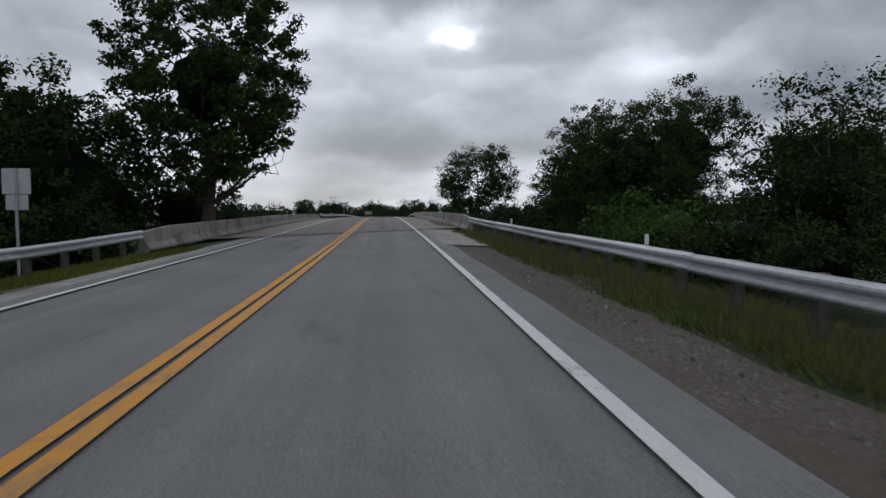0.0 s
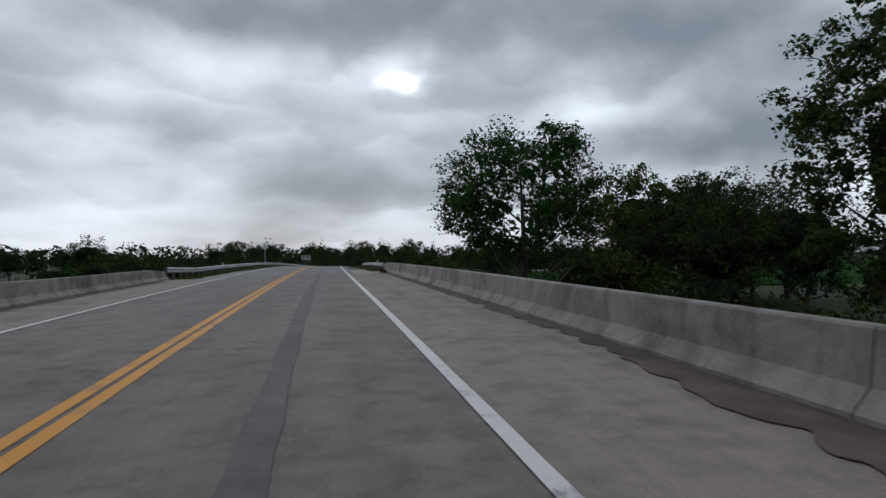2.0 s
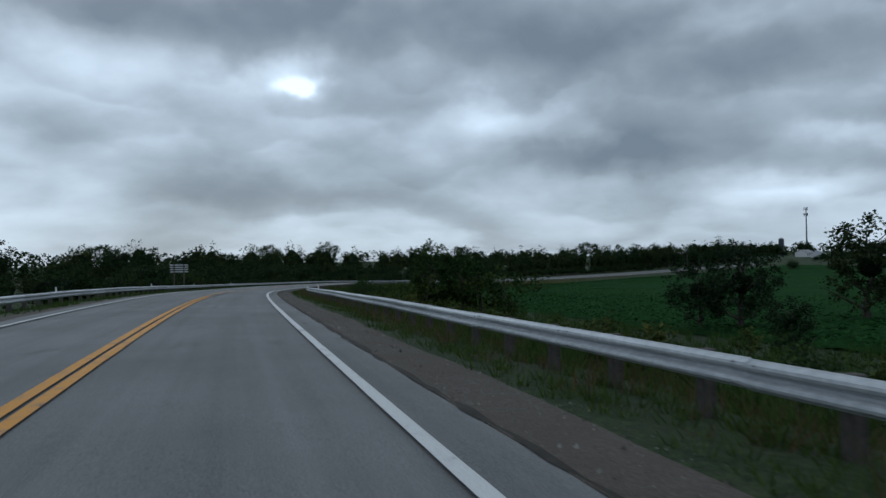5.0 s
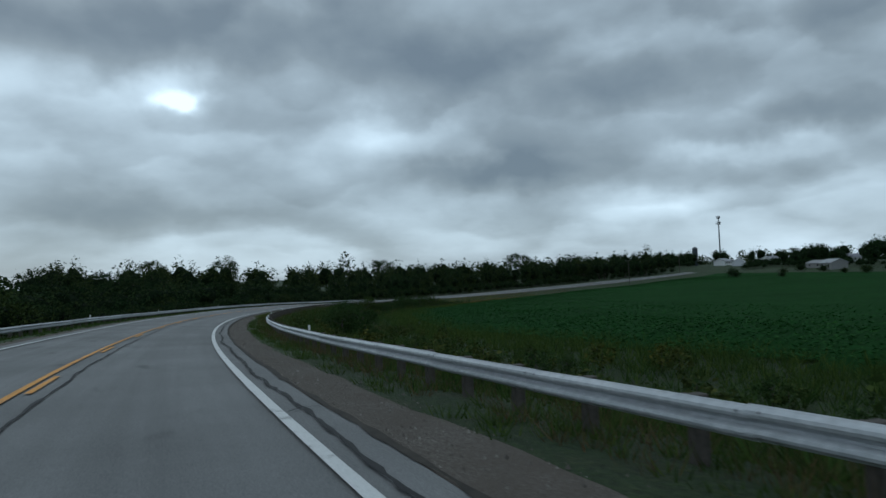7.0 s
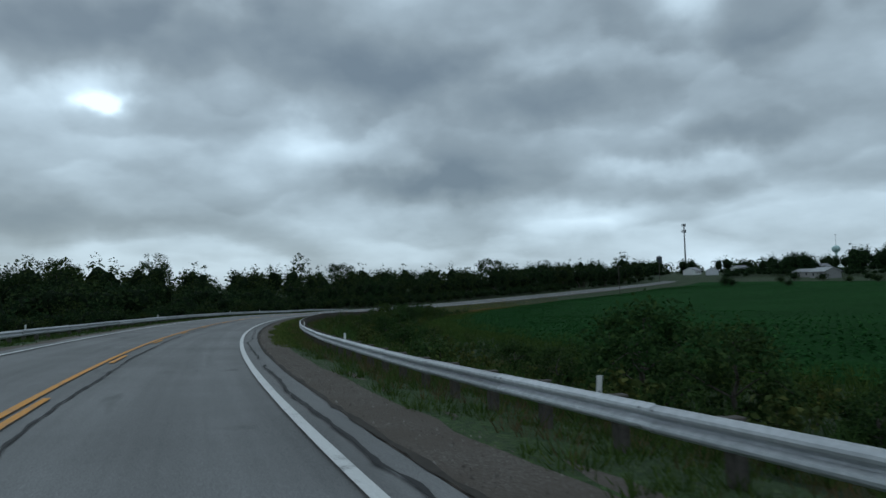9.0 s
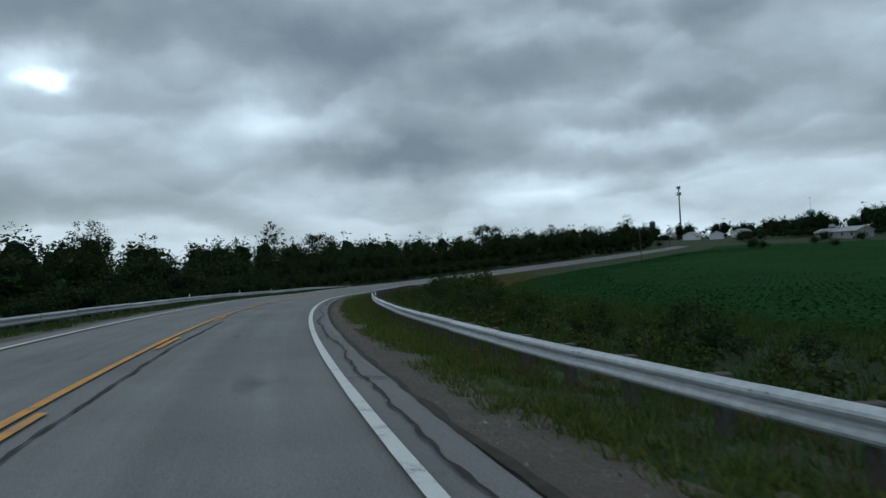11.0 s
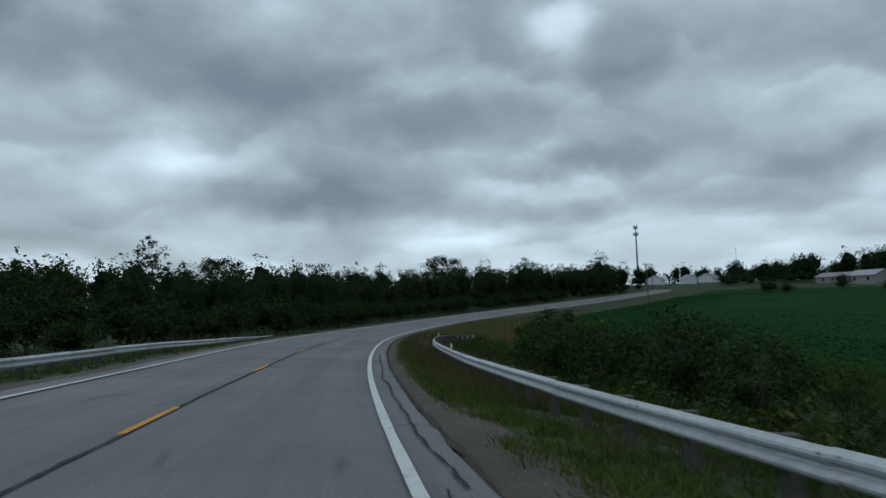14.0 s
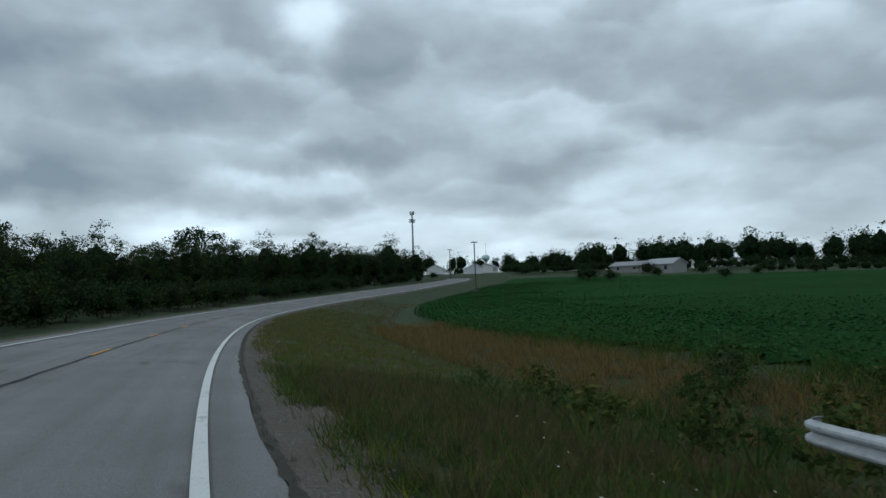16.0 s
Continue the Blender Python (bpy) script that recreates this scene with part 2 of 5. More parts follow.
def mat_foliage(name, lo, hi, warm=0.25):
    k = Nodes(name, 0.85, spec=0.05)
    r = k.rand_island()
    o = k.rand_object()
    col = k.ramp(r, [(0.0, lo), (0.7, hi), (1.0, (hi[0] * 1.5, hi[1] * 1.25, hi[2] * 1.2))])
    col = k.mix(col, k.ramp(o, [(0.0, (0.8, 0.95, 0.9)), (0.5, (1.0, 1.0, 1.0)), (1.0, (1.25, 1.1, 0.85))]), 1.0, "MULTIPLY")
    k.colour(col)
    tr, mx = k.n("ShaderNodeBsdfTranslucent"), k.n("ShaderNodeMixShader")
    k.link(col, tr.inputs[0])
    mx.inputs[0].default_value = warm
    k.link(k.b.outputs[0], mx.inputs[1])
    k.link(tr.outputs[0], mx.inputs[2])
    k.link(mx.outputs[0], k.t.nodes["Material Output"].inputs[0])
    return k.m


def mat_canopy():
    """The leafy top of the crop: fine mottling, dark between the rows."""
    k = Nodes("crop_canopy", 1.0, spec=0.02)
    fine, mid, wide = k.noise(5.0, 5, 0.7), k.noise(0.9, 4, 0.6, (1, 0.35, 1)), k.noise(0.03, 4, 0.6)
    base = k.ramp(fine, [(0.3, (0.010, 0.032, 0.008)), (0.5, (0.017, 0.052, 0.013)), (0.72, (0.027, 0.078, 0.020))])
    base = k.mix(base, k.ramp(mid, [(0.3, 0.8), (0.7, 1.15)]), 1.0, "MULTIPLY")
    k.colour(k.mix(base, k.ramp(wide, [(0.3, 0.82), (0.7, 1.15)]), 1.0, "MULTIPLY"))
    k.bump(fine, 0.9, 0.12)
    return k.m


def mat_crown_shade():
    """Colour of a crown's solid core: the shade among inner leaves, painted in."""
    k = Nodes("crown_core_shade", 0.9, spec=0.05)
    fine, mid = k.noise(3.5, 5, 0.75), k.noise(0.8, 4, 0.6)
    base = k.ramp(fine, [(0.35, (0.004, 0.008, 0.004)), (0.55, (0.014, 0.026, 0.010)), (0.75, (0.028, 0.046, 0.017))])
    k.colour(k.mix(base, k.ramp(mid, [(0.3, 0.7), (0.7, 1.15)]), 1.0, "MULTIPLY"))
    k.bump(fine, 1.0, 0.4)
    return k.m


def mat_bark():
    k = Nodes("bark", 0.95)
    f = k.noise(3.0, 6, 0.65, (4, 4, 0.7))
    k.colour(k.ramp(f, [(0.3, (0.03, 0.025, 0.02)), (0.7, (0.12, 0.105, 0.09))]))
    k.bump(f, 0.8, 0.03)
    return k.m


def mat_paint(name, c, wear=0.35, under=(0.12, 0.12, 0.12)):
    k = Nodes(name, 0.7)
    w, g = k.noise(2.2, 6, 0.7, dist=0.3), k.noise(45, 3, 0.7)
    m = k.n("ShaderNodeMath")
    m.operation = "MULTIPLY_ADD"
    k.link(g, m.inputs[0])
    m.inputs[1].default_value = 0.6
    k.link(w, m.inputs[2])
    worn = k.ramp(m.outputs[0], [(0.80 + 0.3 * (1 - wear) - 0.12, 0.0), (0.95 + 0.3 * (1 - wear), 0.75)])
    shade = k.ramp(g, [(0.3, 0.8), (0.7, 1.1)])
    k.colour(k.mix(k.mix(c, shade, 1.0, "MULTIPLY"), under, worn))
    return k.m


def mat_plain(name, c, rough=0.6, metal=0.0, vary=0.2, scale=3.0):
    k = Nodes(name, rough, metal)
    f = k.noise(scale, 5, 0.6)
    g = k.noise(scale * 12, 3, 0.6)
    base = k.ramp(f, [(0.3, tuple(v * (1 - vary) for v in c)), (0.7, tuple(min(1, v * (1 + vary)) for v in c))])
    k.colour(k.mix(base, k.ramp(g, [(0.3, 0.9), (0.7, 1.07)]), 1.0, "MULTIPLY"))
    return k.m


def mat_galvanised():
    k = Nodes("galvanised_steel", 0.6, 0.35)
    f, g, d = k.noise(9, 4, 0.6), k.noise(0.8, 6, 0.65), k.noise(2.0, 4, 0.6, (0.6, 0.6, 3))
    base = k.ramp(f, [(0.3, (0.38, 0.395, 0.415)), (0.7, (0.52, 0.535, 0.555))])
    base = k.mix(base, (0.2, 0.17, 0.14), k.ramp(g, [(0.56, 0.0), (0.74, 0.55)]))
    base = k.mix(base, k.ramp(k.rand_object(), [(0.0, 0.82), (1.0, 1.12)]), 1.0, "MULTIPLY")
    k.colour(base)
    k.link(k.ramp(d, [(0.3, 0.5), (0.7, 0.72)]), k.b.inputs["Roughness"])
    return k.m


ASPHALT = mat_asphalt()
DECK = mat_concrete("bridge_concrete", (0.165, 0.150, 0.138), (0.25, 0.228, 0.208), 0.75, True)
WALL = mat_concrete("barrier_concrete", (0.205, 0.19, 0.172), (0.325, 0.303, 0.277), 0.45)
SLAB = mat_concrete("slab_concrete", (0.22, 0.21, 0.195), (0.36, 0.345, 0.32), 0.6)
GRAVEL = mat_gravel()
EARTH = mat_soil_grass()
TURF = mat_soil_grass("green_turf", 0.12, 1.5)
WHITE = mat_paint("white_road_paint", (0.62, 0.62, 0.61), 0.3)
YELLOW = mat_paint("yellow_road_paint", (0.58, 0.26, 0.022), 0.55)
TAR = mat_plain("crack_seal_tar", (0.02, 0.02, 0.021), 0.85)
OLD_TAR = mat_plain("worn_tar_stain", (0.085, 0.085, 0.086), 0.85, 0, 0.35, 2.0)
BOLT = mat_plain("dull_steel_bolts", (0.26, 0.26, 0.265), 0.7, 0.3)
JOINT = mat_plain("joint_rubber_and_dirt", (0.066, 0.058, 0.051), 0.9, 0, 0.6, 3.0)
STEEL = mat_galvanised()
TIMBER = mat_plain("weathered_timber", (0.085, 0.076, 0.066), 0.9, 0, 0.35, 6.0)
SILVER = mat_plain("sign_aluminium", (0.5, 0.51, 0.52), 0.5, 0.6, 0.1)
POLE_GREY = mat_plain("grey_steel", (0.28, 0.285, 0.29), 0.6, 0.3, 0.12)
TABWHITE = mat_plain("white_plastic", (0.72, 0.72, 0.7), 0.5)
BARK = mat_bark()
CORE_SHADE = mat_crown_shade()
LEAF = mat_foliage("broadleaf", (0.018, 0.034, 0.011), (0.05, 0.084, 0.026), 0.28)
LEAF_DARK = mat_foliage("wood_leaf", (0.012, 0.023, 0.01), (0.032, 0.054, 0.019), 0.12)
LEAF_LIGHT = mat_foliage("light_leaf", (0.035, 0.065, 0.016), (0.08, 0.13, 0.032), 0.25)
LEAF_WEED = mat_foliage("weed_leaf", (0.028, 0.044, 0.013), (0.075, 0.095, 0.028), 0.25)
NEEDLE = mat_foliage("cedar", (0.012, 0.024, 0.012), (0.03, 0.05, 0.024), 0.1)
GRASS = mat_foliage("grass_blades", (0.027, 0.05, 0.013), (0.06, 0.1, 0.026), 0.3)
STRAW = mat_foliage("dry_grass", (0.055, 0.043, 0.022), (0.11, 0.088, 0.046), 0.3)
GRASS_LIGHT = mat_foliage("mown_grass_blades", (0.045, 0.068, 0.018), (0.1, 0.135, 0.036), 0.3)
STRAW_LIGHT = mat_foliage("bleached_grass", (0.08, 0.066, 0.032), (0.15, 0.126, 0.064), 0.3)
CROP = mat_foliage("crop_leaf", (0.019, 0.056, 0.014), (0.031, 0.084, 0.021), 0.2)
FLOWER = mat_plain("white_flowers", (0.6, 0.6, 0.5), 0.8)

# ---------------------------------------------------------------- the road's line
STEP = 1.0
S0 = STATION[0]
SS = np.arange(S0, 860.0, STEP)
_k = np.interp(SS, STATION, CURVE)
_g = np.interp(SS, STATION, GRADE)


def _sum(v):
    c = np.concatenate([[0.0], np.cumsum((v[1:] + v[:-1]) / 2 * STEP)])
    return c - c[int(-S0 / STEP)]


_th = _sum(_k)
CX, CY, CZ = _sum(-np.sin(_th)), _sum(np.cos(_th)), _sum(_g)
BANKS = np.interp(SS, BANK_AT, BANK)


def at(s, off=0.0, up=0.0):
    """A place by its station along the road, its distance right of the centre and height over the pavement."""
    th, b = np.interp(s, SS, _th), np.interp(s, SS, BANKS)
    return Vector((float(np.interp(s, SS, CX) + math.cos(th) * off),
                   float(np.interp(s, SS, CY) + math.sin(th) * off),
                   float(np.interp(s, SS, CZ) - b * off + up)))


def at_many(s, off, up):
    th, b = np.interp(s, SS, _th), np.interp(s, SS, BANKS)
    return np.stack([np.interp(s, SS, CX) + np.cos(th) * off, np.interp(s, SS, CY) + np.sin(th) * off,
                     np.interp(s, SS, CZ) - b * off + up], -1)


def heading(s):
    return float(np.interp(s, SS, _th))


def place(s, off, up=0.0, turn=0.0):
    """A pose at a station, facing along the road."""
    p = at(s, off, up)
    return Matrix.Translation(p) @ Matrix.Rotation(heading(s) + radians(turn), 4, "Z")


_rx, _ry = CX[(SS < 800)][::6], CY[(SS < 800)][::6]
_rz, _rs, _rt = CZ[(SS < 800)][::6], SS[(SS < 800)][::6], _th[(SS < 800)][::6]


def smooth(a, b, v):
    t = np.clip((v - a) / (b - a), 0, 1)
    return t * t * (3 - 2 * t)


def ground_z(x, y):
    """Height of the land."""
    x, y = np.atleast_1d(np.asarray(x, float)), np.atleast_1d(np.asarray(y, float))
    out = np.empty(x.shape)
    for i in range(0, len(x), 4000):
        xs, ys = x[i:i + 4000, None], y[i:i + 4000, None]
        d2 = (xs - _rx) ** 2 + (ys - _ry) ** 2
        w = 1.0 / (d2 + 30.0) ** 2
        base = (w * _rz).sum(1) / w.sum(1)
        k = d2.argmin(1)
        off = (xs[:, 0] - _rx[k]) * np.cos(_rt[k]) + (ys[:, 0] - _ry[k]) * np.sin(_rt[k])
        d = np.sqrt(d2.min(1))
        s = _rs[k]
        fall = np.interp(s, [-60, 25, 45, 92, 108, 135, 380, 450, 520, 900], [1.6, 2.2, 5.5, 5.5, 2.6, 1.9, 1.5, 0.9, 0.5, 0.4])
        left = np.where(off < 0, np.interp(s, [-60, 100, 200, 300, 380, 900], [1.0, 1.0, 1.2, 0.8, 0.3, 0.2]), 1.0)
        tilt = np.interp(s, BANK_AT, BANK) * np.clip(off, -13, 13) * (1 - smooth(13, 40, d))
        z = base - tilt - 0.38 - fall * left * smooth(7.0, 17.0, d)
        xx, yy = xs[:, 0], ys[:, 0]
        z = z + 3.0 * smooth(300, 480, xx) + 9 * smooth(480, 1300, xx) + 4 * smooth(600, 1500, yy)
        z = z + 0.25 * np.sin(xx * 0.11 + 1.0) * np.sin(yy * 0.083) * smooth(10, 30, d)
        out[i:i + 4000] = z
    return out


def gz(x, y):
    return float(ground_z([x], [y])[0])


# ---------------------------------------------------------------- building helpers


def mesh_of(name, verts, faces, material=None, uv=None, smooth_shade=False):
    me = bpy.data.meshes.new(name)
    me.from_pydata([tuple(v) for v in verts], [], [tuple(f) for f in faces])
    if material:
        me.materials.append(material)
    if uv is not None:
        lay = me.uv_layers.new(name="UVMap")
        idx = np.empty(len(me.loops), dtype=np.int32)
        me.loops.foreach_get("vertex_index", idx)
        lay.data.foreach_set("uv", np.asarray(uv, dtype=np.float32)[idx].ravel())
    if smooth_shade:
        me.polygons.foreach_set("use_smooth", np.ones(len(me.polygons), dtype=bool))
    me.update()
    return me


def part(name, bm, material, parent, label=""):
    """Links a bmesh or a mesh as one object under a thing or a part."""
    if isinstance(bm, bpy.types.Mesh):
        me = bm
    else:
        me = bpy.data.meshes.new(name)
        bm.to_mesh(me)
        bm.free()
        me.materials.append(material)
    ob = new(name, me)
    ob.parent = parent
    if label:
        ob["label"] = label
    return ob


def thing(name, m, label, category, group="", kind=""):
    e = new(name)
    e.empty_display_size = 0.3
    e.matrix_world = m
    return tagged(e, label, category, group, kind)


def box(bm, x0, y0, z0, x1, y1, z1, bevel=0.0):
    r = bmesh.ops.create_cube(bm, size=1.0, matrix=Matrix.Translation(((x0 + x1) / 2, (y0 + y1) / 2, (z0 + z1) / 2)) @ Matrix.Diagonal((x1 - x0, y1 - y0, z1 - z0, 1)))
    if bevel:
        ed = list({e for v in r["verts"] for e in v.link_edges})
        bmesh.ops.bevel(bm, geom=ed, offset=bevel, segments=1, affect="EDGES", profile=0.5)


def tube(bm, a, b, r0, r1, n=8, cap=True):
    a, b = Vector(a), Vector(b)
    q = (b - a).to_track_quat("Z", "Y").to_matrix()
    ra, rb = [], []
    for i in range(n):
        t = 2 * math.pi * i / n
        o = Vector((math.cos(t), math.sin(t), 0))
        ra.append(bm.verts.new(a + q @ (o * r0)))
        rb.append(bm.verts.new(b + q @ (o * r1)))
    for i in range(n):
        bm.faces.new((ra[i], ra[(i + 1) % n], rb[(i + 1) % n], rb[i]))
    if cap:
        bm.faces.new(ra[::-1])
        bm.faces.new(rb)


def strip(name, s0, s1, profile, material, step=2.0, kind="structure", label="", category="", wobble=None, skew=(0, 0)):
    """A sheet along the road: profile is a row of (distance right of the centre, height)."""
    n = max(2, int(round((s1 - s0) / step)) + 1)
    ss = np.linspace(0, 1, n)
    V, UV, F = [], [], []
    m = len(profile)
    for j, (o, u) in enumerate(profile):
        a, b = s0 + skew[0] * o, s1 + skew[1] * o
        st = a + (b - a) * ss
        of = np.full(n, o, float)
        up = np.full(n, u, float)
        if wobble and wobble[j]:
            of = of + wobble[j] * np.array([noise.noise((float(q) * 0.35, j * 7.3, 0.5)) + 0.5 * noise.noise((float(q) * 1.3, j * 3.1, 4.5)) for q in st])
        V.append(at_many(st, of, up))
        UV.append(np.stack([of, st], 1))
    V, UV = np.stack(V, 1).reshape(-1, 3), np.stack(UV, 1).reshape(-1, 2)
    for i in range(n - 1):
        for j in range(m - 1):
            p = i * m + j
            F.append((p, p + 1, p + m + 1, p + m))
    ob = new(name, mesh_of(name, V, F, material, UV))
    return tagged(ob, label, category, kind=kind)

# ---------------------------------------------------------------- ground, road, bridge


def build_ground():
    def axis(lo, a, b, hi, fine):
        inner = np.arange(a, b, fine)
        g = np.geomspace(fine, 420, 26)
        up, dn = b + np.cumsum(g), a - np.cumsum(g)
        return np.concatenate([dn[dn > lo][::-1], inner, up[up < hi]])
    xs, ys = axis(-3200, -50, 300, 3400, 3.0), axis(-2500, -40, 520, 3600, 3.0)
    X, Y = np.meshgrid(xs, ys)
    Z = ground_z(X.ravel(), Y.ravel())
    V = np.stack([X.ravel(), Y.ravel(), Z], 1)
    nx, ny = len(xs), len(ys)
    i = (np.arange(ny - 1)[:, None] * nx + np.arange(nx - 1)).ravel()
    F = np.stack([i, i + 1, i + nx + 1, i + nx], 1)
    me = mesh_of("ground", V, F.tolist(), EARTH, smooth_shade=True)
    tagged(new("ground", me), "rough grassy land with dry patches", "ground", kind="structure")


build_ground()
END = 850
strip("road", S0, END, [(-4.35, 0.0), (-3.6, 0.0), (-1.8, 0.004), (0, 0.01), (1.8, 0.004), (3.6, 0.0), (4.3, 0.0)], ASPHALT, 2.0,
      label="worn grey two-lane asphalt road", category="road", wobble=[0.12, 0, 0, 0, 0, 0, 0.07])
# gravel shoulders and grassy verges, falling away to the land
for side, a, b, turf in ((1, S0, 36.0, EARTH), (1, 95.0, 200.0, EARTH), (1, 200.0, 400.0, TURF), (1, 400.0, END, EARTH), (-1, S0, 33.5, TURF), (-1, 92.0, END, TURF)):
    strip("shoulder", a, b, [(side * 3.9, -0.03), (side * 4.3, -0.035), (side * 4.9, -0.06), (side * 5.9, -0.12)][::side], GRAVEL, 1.5,
          label="brown gravel road shoulder", category="shoulder", wobble=[0, 0, 0, 0.35][::side])
    strip("verge", a, b, [(side * 5.2, -0.10), (side * 5.7, -0.095), (side * 6.6, -0.17), (side * 8.2, -0.45), (side * 10.5, -1.0), (side * 13.5, -2.4)][::side], turf, 1.5,
          label="unmown grassy road verge", category="verge", wobble=[0, 0.25, 0, 0, 0, 0][::side])

SKEW = 0.64
strip("bridge_deck", 36.0, 93.8, [(-6.7, 0.028), (-4, 0.02), (0, 0.03), (4, 0.02), (7.0, 0.028)], DECK, 1.5,
      label="brownish grey concrete bridge deck", category="bridge deck", skew=(SKEW, 0.58))
strip("bridge_slab", 36.0, 93.8, [(-7.2, -0.02), (-7.2, -1.2), (7.4, -1.2), (7.4, -0.02)], DECK, 4.0,
      label="concrete edge beams of the bridge", category="bridge", skew=(SKEW, 0.58))
# deck shoulders patched with concrete where the asphalt begins
strip("apron", 24.0, 40.2, [(4.05, 0.0), (4.1, 0.014), (5.0, -0.02), (6.2, -0.085), (6.3, -0.25)], SLAB, 1.0,
      label="concrete apron before the bridge", category="apron")
strip("apron", 93.0, 109.8, [(4.1, 0.0), (4.15, 0.014), (4.8, 0.004), (5.45, -0.02), (5.55, -0.2)], SLAB, 1.0, skew=(0.5, 0.1),
      label="concrete apron behind the bridge", category="apron", wobble=[0, 0, 0, 0.12, 0.12])
strip("apron", 95.5, 102.9, [(5.3, -0.012), (5.8, -0.02), (6.32, -0.03)], SLAB, 1.0,
      label="dirty concrete beside the barrier end", category="apron")
strip("apron", 2.0, 33.0, [(-5.0, -0.25), (-4.9, -0.04), (-4.3, 0.008), (-4.2, 0.0)], SLAB, 1.0,
      label="concrete strip before the bridge", category="apron", wobble=[0.1, 0.1, 0, 0])
strip("apron", 88.0, 112.0, [(-5.4, -0.25), (-5.3, -0.05), (-4.3, 0.01), (-4.25, 0.0)], SLAB, 1.0,
      label="concrete strip behind the bridge", category="apron", wobble=[0.15, 0.15, 0, 0])


def ribbon(name, s_list, off_list, width, up, material, label, category, jitter=0.0, parent=None):
    """A thin flat band over the pavement."""
    s, o = np.asarray(s_list, float), np.asarray(off_list, float)
    ds, do = np.gradient(s), np.gradient(o)
    ln = np.hypot(ds, do) + 1e-9
    ns, no = -do / ln, ds / ln
    w = np.asarray(width) * 0.5 * (1 + jitter * np.array([noise.noise((float(a) * 2.1, float(b) * 3.3, 2.0)) for a, b in zip(s, o)]))
    A, B = at_many(s + ns * w, o + no * w, up), at_many(s - ns * w, o - no * w, up)
    V = np.stack([A, B], 1).reshape(-1, 3)
    F = [(2 * i, 2 * i + 1, 2 * i + 3, 2 * i + 2) for i in range(len(s) - 1)]
    UV = np.stack([np.stack([o + no * w, s], 1), np.stack([o - no * w, s], 1)], 1).reshape(-1, 2)
    me = mesh_of(name, V, F, material, UV)
    ob = new(name, me)
    if parent:
        ob.parent = parent
    else:
        tagged(ob, label, category, kind="structure")
    return ob


def line(s0, s1, off, width, material, label, name="road_marking"):
    n = int((s1 - s0) / 1.5) + 2
    return ribbon(name, np.linspace(s0, s1, n), np.full(n, off), width, 0.036, material, label, "road marking", 0.12)


line(S0, 800, 3.6, 0.15, WHITE, "solid white edge line")
line(S0, 800, -3.6, 0.13, WHITE, "thin solid white edge line")
line(S0, 172, -0.115, 0.16, YELLOW, "solid yellow centre line")
line(172.1, 348.6, -0.115, 0.13, YELLOW, "solid yellow centre line")
line(S0, 172, 0.115, 0.16, YELLOW, "solid yellow centre line")
line(328, 349.9, 0.115, 0.12, YELLOW, "solid yellow centre line")
# passing dashes beside the solid line, then single dashes
for far, off in [(183.4 + 11.2 * i, 0.10) for i in range(5)] + [(238.9 + 10.7 * i, 0.10) for i in range(9)] + [(358.6 + 12.19 * i, 0.03) for i in range(28)]:
    o = line(far - 3.1, far, off, 0.12, YELLOW, "yellow centre dash")
    o["group"] = "centre line dashes"

# expansion joints
for s, k in ((36.0, SKEW), (93.8, 0.58)):
    o = np.linspace(-6.2, 6.4, 120)
    ribbon("expansion_joint", s + k * o + 0.05 * np.array([noise.noise((q * 0.9, s, 0)) for q in o]), o, 0.17, 0.042, JOINT, "dark dirt-filled expansion joint", "joint", 1.2)
ribbon("expansion_joint", np.linspace(24, 26, 8), np.linspace(4.0, 6.3, 8), 0.05, 0.03, JOINT, "dirt-filled slab joint", "joint", 1.0)
# strips of dirt washed along the foot of the barriers
for side, a, b in ((1, 42, 101), (-1, 34, 88)):
    st = np.arange(a, b, 0.12)
    wave = np.array([noise.noise((q * 0.3, side, 0)) + 0.4 * noise.noise((q * 1.1, side, 3.0)) for q in st])
    ribbon("dirt_strip", st, side * (6.14 - 0.1 * (side < 0)) + 0.1 * wave, 0.4, 0.036,
           mat_plain("washed_dirt", (0.075, 0.06, 0.05), 0.95, 0, 0.4, 1.5), "dark dirt washed against the barrier", "dirt", 0.9)


st_ = np.arange(43, 59, 0.1)
ribbon("dirt_strip", st_, 5.9 + 0.12 * np.array([noise.noise((q * 0.5, 8.0, 0)) + 0.6 * noise.noise((q * 1.7, 2.0, 0)) for q in st_]),
       0.95 * np.interp(st_, [43, 45, 55, 59], [0.1, 1.0, 0.8, 0.1]), 0.04, mat_plain("rusty_dirt", (0.095, 0.072, 0.06), 0.95, 0, 0.4, 1.5),
       "rusty dirt spread over the deck edge", "dirt", 0.7)


def crack(s0, s1, off, amp, width, seed, label="wandering line of black crack seal"):
    st = np.arange(s0, s1, 0.22)
    of = off + amp * np.array([noise.noise((q * 0.22, seed, 0.0)) + 0.45 * noise.noise((q * 0.9, seed, 5.0)) + 0.25 * noise.noise((q * 2.6, seed, 9.0)) for q in st])
    ribbon("crack_seal", st, of, width * 0.8, 0.03, TAR, label, "crack seal", 1.1)


